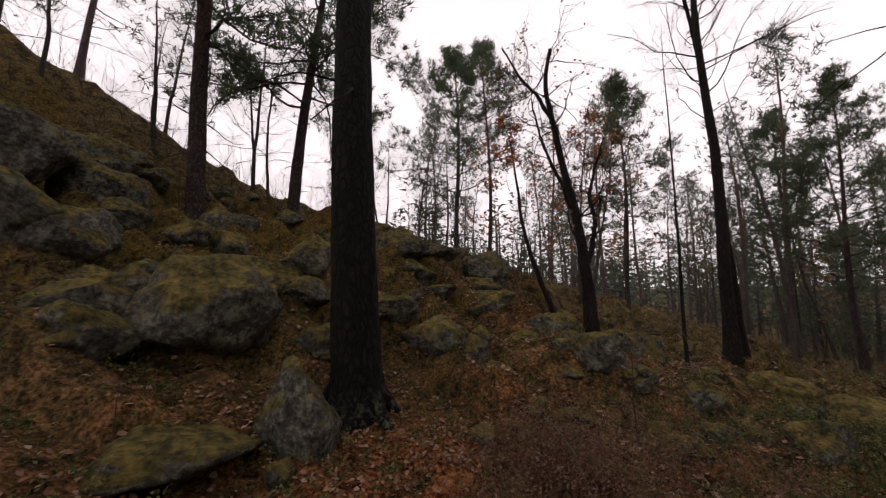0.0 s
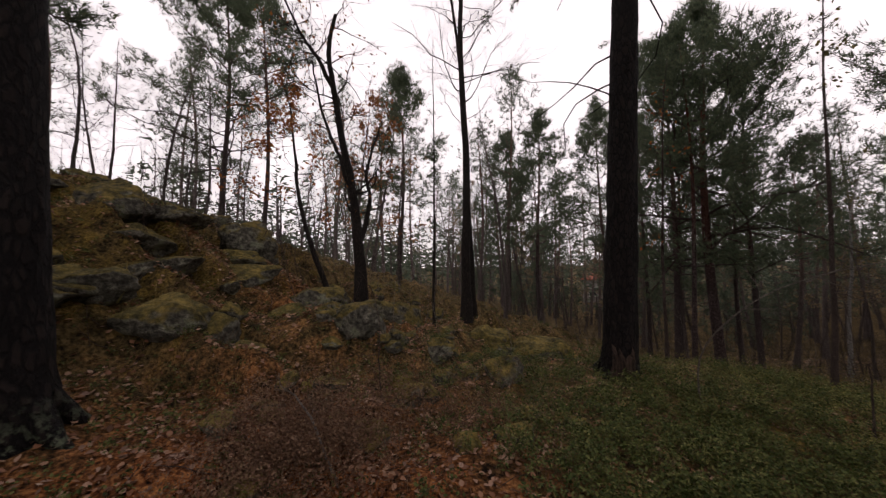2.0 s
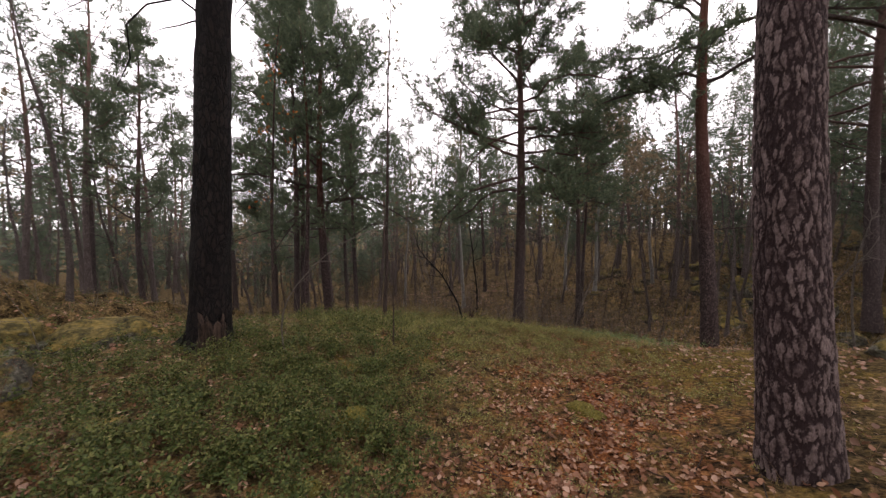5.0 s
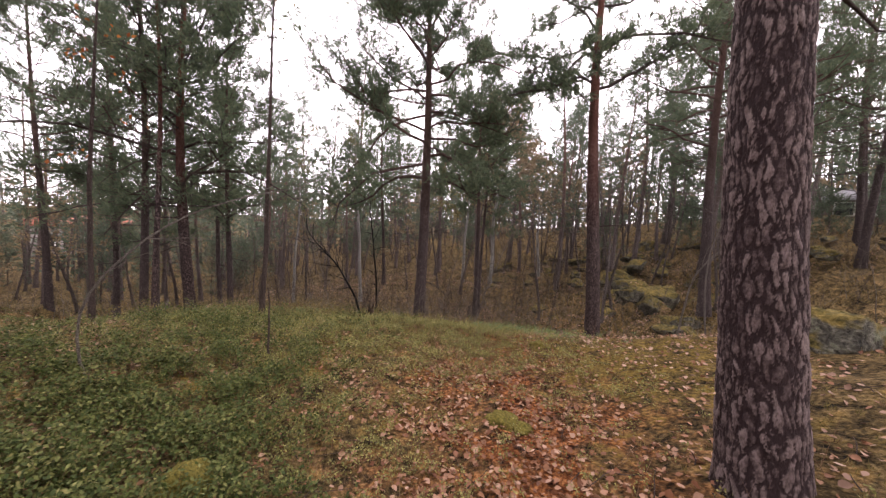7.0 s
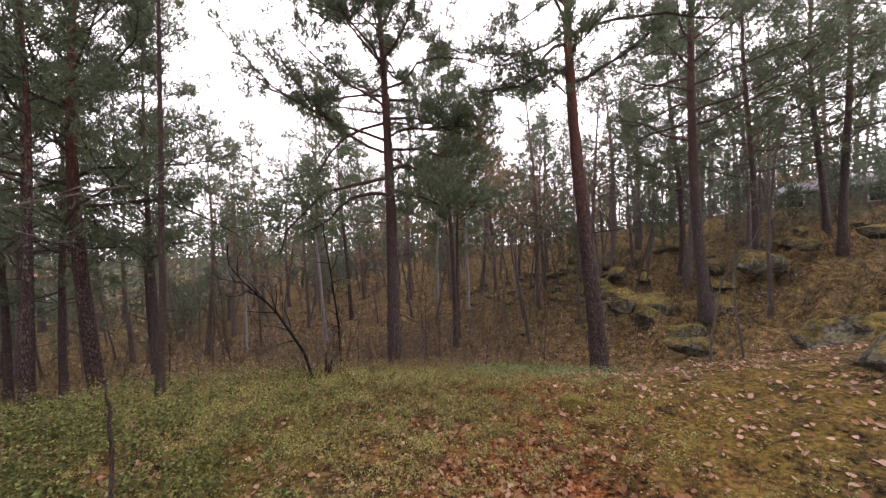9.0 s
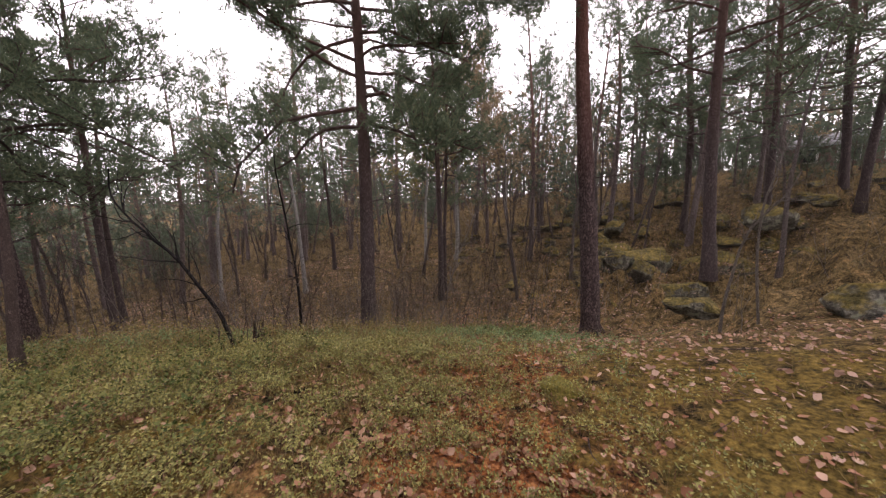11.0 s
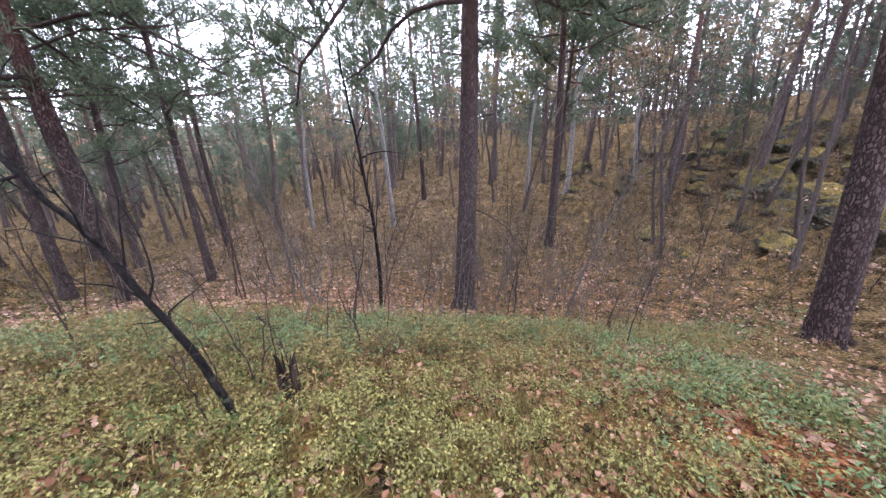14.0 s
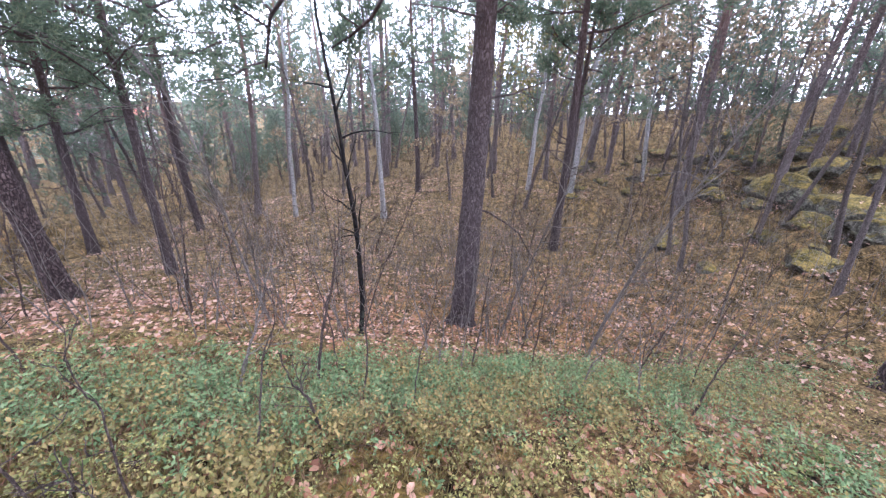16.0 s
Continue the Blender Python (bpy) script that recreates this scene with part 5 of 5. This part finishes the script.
fallen(31000, lambda x, y: np.exp(-off_way(x, y) / 4.0) * (0.25 + 0.75 * litter_cover(x, y)) * (0.15 + 0.85 * patchy(x, y, 1.3, 6)) * (1 - 0.7 * bump(x, y, 7.0, -5.0, 3.5, 1.5, -20)), 21, 0.03, 0.068, 0.035, "brown and pale pink fallen birch leaves on the path")
fallen(14000, lambda x, y: np.exp(-off_way(x, y) / 10.0) * (0.35 + 0.65 * litter_cover(x, y)) * (off_way(x, y) > 2.5), 22, 0.04, 0.07, 0.05, "scattered brown fallen leaves on the forest floor", OLD_LEAVES)


fallen(22000, lambda x, y: np.clip((off_way(x, y) - 5) / 4, 0, 1) * (0.08 + 0.92 * patchy(x, y, 2.1, 4) ** 2), 23, 0.07, 0.13, 0.06, "pale leaf litter on the valley floor and slopes", OLD_LEAVES, (11, 32, -26, 7), True)
fallen(10000, lambda x, y: np.clip(bump(x, y, 1.6, 7.3, 2.6, 1.5) + 0.22, 0, 1), 24, 0.05, 0.085, 0.05, "pale yellow-brown leaves on the slabs and ledges", FALLEN_LEAVES, (-5, 8, 4, 11), True)


def sprigs(count, chance, seed, tall, leaf_size, per, mat, name, label, spread=0.06, narrow=0.55, stem_mat=None, upright=0.8):
    """Low shrubs: short stems set with small leaves."""
    spots, r2 = scatter(count, chance, seed)
    high = r2.uniform(0.5, 1.2, count) * tall * (0.55 + 0.75 * patchy(spots[:, 0], spots[:, 1], 0.8, 2))
    lean = r2.normal(0, 0.35, (count, 2))
    up = np.repeat(np.arange(count), per)
    f = r2.uniform(0.2, 1.0, len(up)) ** 0.7
    c = spots[up].copy()
    c[:, :2] += lean[up] * (f * high[up])[:, None] + r2.normal(0, spread * 0.5, (len(up), 2))
    c[:, 2] += f * high[up]
    heap = Heap()
    leaves(heap, c, r2.normal(0, 0.55, c.shape) + np.array([0, 0, upright]), r2.uniform(0.7, 1.3, len(up)) * leaf_size, r2, narrow, 0.12, True)
    ob = stuff(name, heap, mat, label, "shrub")
    stems = Heap()
    way = unit(np.column_stack([lean, np.ones(count)]))
    blades(stems, spots, way, high * 1.05, np.full(count, 0.006), r2)
    stuff(name + "_stems", stems, DRY_STALKS, "thin brown stems of " + label, "shrub")
    return ob


sprigs(4300, lambda x, y: np.clip(berry_cover(x, y) * 1.2 - 0.12, 0, 1) ** 1.2 * np.clip(2.8 * patchy(x, y, 0.95, 2) * (0.35 + 0.65 * patchy(x, y, 0.42, 7)) - 0.6, 0.015, 1) * np.exp(-off_way(x, y) / 9), 31, 0.28, 0.034, 22, BERRY_LEAVES, "lingonberry_shrubs", "low dark green lingonberry shrubs")
sprigs(7600, lambda x, y: (bump(x, y, 8.8, -1.2, 2.0, 2.4) + 0.55 * bump(x, y, 7.6, -3.4, 2.4, 1.2) + 0.5 * bump(x, y, 6.0, -0.6, 2.5, 1.5) + 0.4 * bump(x, y, 8.5, 1.0, 2.0, 1.5)) * np.clip(1.6 * patchy(x, y, 0.8, 5) - 0.25, 0.06, 1), 32, 0.15, 0.022, 18, PALE_LEAVES, "bilberry_shrubs", "yellow-green bilberry shrubs on the knoll")
sprigs(4600, lambda x, y: (bump(x, y, 11.3, -2.6, 0.55, 4.0, 8) + 0.25 * bump(x, y, 9.6, -5.2, 1.6, 1.0)) * (0.4 + 0.6 * patchy(x, y, 1.3, 1)), 33, 0.17, 0.036, 14, FERN, "green_bilberry_shrubs", "fresh green bilberry shrubs along the crest", narrow=0.4)
sprigs(6500, lambda x, y: 0.5 * np.exp(-off_way(x, y) / 10) * (y > 1.0 + 0.2 * x) * patchy(x, y, 1.7, 3), 34, 0.15, 0.035, 12, BERRY_LEAVES, "hillside_shrubs", "dark dwarf shrubs between the rocks")
sprigs(1500, lambda x, y: np.clip(bump(x, y, 0.75, 3.0, 0.55, 0.5) + 0.35 * bump(x, y, 2.4, 3.2, 1.0, 0.8) * (patchy(x, y, 0.7, 3) > 0.6), 0, 1), 35, 0.45, 0.022, 18, DRY_STALKS, "dry_heather", "withered red-brown heather", 0.08)


def grass(count, chance, seed, tall, mat, name, label, width=0.006):
    spots, r2 = scatter(count // 8, chance, seed)
    base = np.repeat(spots, 8, 0) + np.column_stack([r2.normal(0, 0.025, (len(spots) * 8, 2)), np.zeros(len(spots) * 8)])
    way = unit(r2.normal(0, 0.5, base.shape) * np.array([1, 1, 0.2]) + np.array([0, 0, 0.8]))
    heap = Heap()
    blades(heap, base, way, r2.uniform(0.4, 1.2, len(base)) * tall, np.full(len(base), width), r2)
    return stuff(name, heap, mat, label, "grass")


grass(36000, lambda x, y: np.exp(-off_way(x, y) / 4.5) * (0.2 + 0.8 * moss_cover(x, y)) * (0.2 + 0.8 * patchy(x, y, 1.4, 4)), 41, 0.075, GRASS, "short_grass", "short olive grass and moss shoots")
grass(26000, lambda x, y: np.exp(-off_way(x, y) / 4) * (0.3 + 0.7 * litter_cover(x, y)), 42, 0.10, DRY_STALKS, "needle_litter", "brown pine needles and dry stalks", 0.004)
grass(5200, lambda x, y: np.exp(-off_way(x, y) / 4), 43, 0.42, DRY_STALKS, "dry_grass", "pale dry grass stems", 0.004)
grass(24000, lambda x, y: (bump(x, y, 8.6, -2.8, 1.6, 1.4) + 0.6 * bump(x, y, 10.5, -0.5, 1.5, 2.0)), 44, 0.13, GRASS, "yellow_moss_shoots", "upright yellow-green moss shoots", 0.009)


def brush(count, chance, seed, low, high, mat, label, box_):
    """Thickets of thin bare shoots."""
    spots, r2 = scatter(count, chance, seed, box_)
    heap = Heap()
    for p in spots:
        path = curve_path(p, (r2.normal(0, 0.25), r2.normal(0, 0.25), 1), r2.uniform(low, high), 4, 0.12, r2)
        tube(heap, path, np.linspace(0.009, 0.002, 5), 3, cap=False)
        for _ in range(4):
            q = path[r2.integers(1, 5)]
            tube(heap, curve_path(q, (r2.normal(0, 0.6), r2.normal(0, 0.6), 0.7), r2.uniform(0.2, 0.8), 2, 0.2, r2), (0.004, 0.0025, 0.0015), 3, cap=False)
    return stuff("undergrowth", heap, mat, label, "undergrowth")


brush(850, lambda x, y: np.clip((off_way(x, y) - 6) / 8, 0, 1) * (y < 8) * (x > 9), 51, 0.8, 2.6, TWIG_BARK, "thicket of thin bare brown shoots in the valley", (10, 40, -26, 22))
brush(500, lambda x, y: np.clip((off_way(x, y) - 5) / 8, 0, 1), 52, 0.6, 2.0, PALE_TWIG, "thin pale bare shoots among the trees", (2, 34, -24, 16))
brush(420, lambda x, y: 1.0 + 0 * x, 53, 0.6, 2.4, TWIG_BARK, "bare shoots on the rocky hillside", (-15, 4, 6.5, 17))
brush(1100, lambda x, y: 1.0 + 0 * x, 54, 1.5, 4.5, TWIG_BARK, "far thicket of bare shoots", (28, 62, -34, 26))
brush(650, lambda x, y: np.clip(1.2 - np.abs(y + 5) / 9, 0, 1), 55, 0.6, 2.4, PALE_TWIG, "pale bare shoots below the crest", (12.2, 22, -14, 3))


def tussocks(count, chance, seed, box_, tall, mat, name, label):
    """Low growth on the slopes further off."""
    spots, r2 = scatter(count // 6, chance, seed, box_)
    base = np.repeat(spots, 6, 0) + np.column_stack([r2.normal(0, 0.10, (len(spots) * 6, 2)), np.full(len(spots) * 6, -0.02)])
    way = unit(r2.normal(0, 0.6, base.shape) * np.array([1, 1, 0.2]) + np.array([0, 0, 0.7]))
    heap = Heap()
    blades(heap, base, way, r2.uniform(0.4, 1.2, len(base)) * tall, r2.uniform(0.012, 0.03, len(base)), r2)
    return stuff(name, heap, mat, label, "undergrowth")


tussocks(42000, lambda x, y: np.clip((off_way(x, y) - 8) / 5, 0, 1) * (0.25 + 0.75 * patchy(x, y, 2.3, 6)), 61, (12, 45, -34, 22), 0.22, WITHERED, "withered_growth", "withered brown growth on the valley slopes")
tussocks(90000, lambda x, y: np.clip((off_way(x, y) - 8) / 5, 0, 1) * np.clip(1.6 * patchy(x, y, 3.1, 8) - 0.5, 0, 1), 62, (6, 45, -34, 22), 0.24, SLOPE_GREEN, "slope_bilberry", "olive bilberry growth on the valley slopes")
tussocks(20000, lambda x, y: (y > 4.6 + 0.3 * x) * (0.3 + 0.7 * patchy(x, y, 1.7, 9)), 63, (-16, 8, 4.5, 20), 0.16, GRASS, "hillside_moss_shoots", "olive moss and grass between the rocks")


def fallen_twigs(count, seed):
    spots, r2 = scatter(count, lambda x, y: np.exp(-off_way(x, y) / 4.0), seed)
    heap = Heap()
    for p in spots:
        a = r2.uniform(0, 6.28)
        path = curve_path(p + np.array([0, 0, 0.012]), (math.cos(a), math.sin(a), 0.04), r2.uniform(0.08, 0.5), 4, 0.16, r2)
        path[:, 2] = land(path[:, 0], path[:, 1]) + 0.012 + np.linspace(0, 0.03, 5)
        tube(heap, path, np.linspace(0.0055, 0.002, 5), 4)
    return stuff("fallen_twigs", heap, TWIG_BARK, "thin brown twigs lying in the leaf litter", "twigs")


fallen_twigs(900, 71)
brush(700, lambda x, y: 1.0 + 0 * x, 56, 0.4, 1.8, TWIG_BARK, "bare brown shoots on the far slope", (7, 32, -32, -12))
brush(900, lambda x, y: 1.0 + 0 * x, 57, 0.8, 3.2, PALE_TWIG, "grey thicket of bare shoots high on the far slope", (9, 46, -48, -22))
tussocks(26000, lambda x, y: 0.3 + 0.7 * patchy(x, y, 1.3, 3), 64, (5, 42, -44, -10), 0.2, SLOPE_GREEN, "slope_heather", "olive-brown heather on the far slope")
grass(5000, lambda x, y: bump(x, y, 10.9, -2.6, 0.7, 4.5, 8) * (0.3 + 0.7 * patchy(x, y, 0.9, 2)), 45, 0.34, DRY_STALKS, "crest_grass", "tall dry grass stems along the crest", 0.004)
sprigs(900, lambda x, y: bump(x, y, 10.6, -2.6, 0.8, 4.5, 8) * np.clip(1.8 * patchy(x, y, 1.0, 3) - 0.6, 0, 1), 36, 0.36, 0.03, 22, GRASS, "tall_bilberry_shrubs", "taller olive bilberry shrubs on the crest", 0.1)
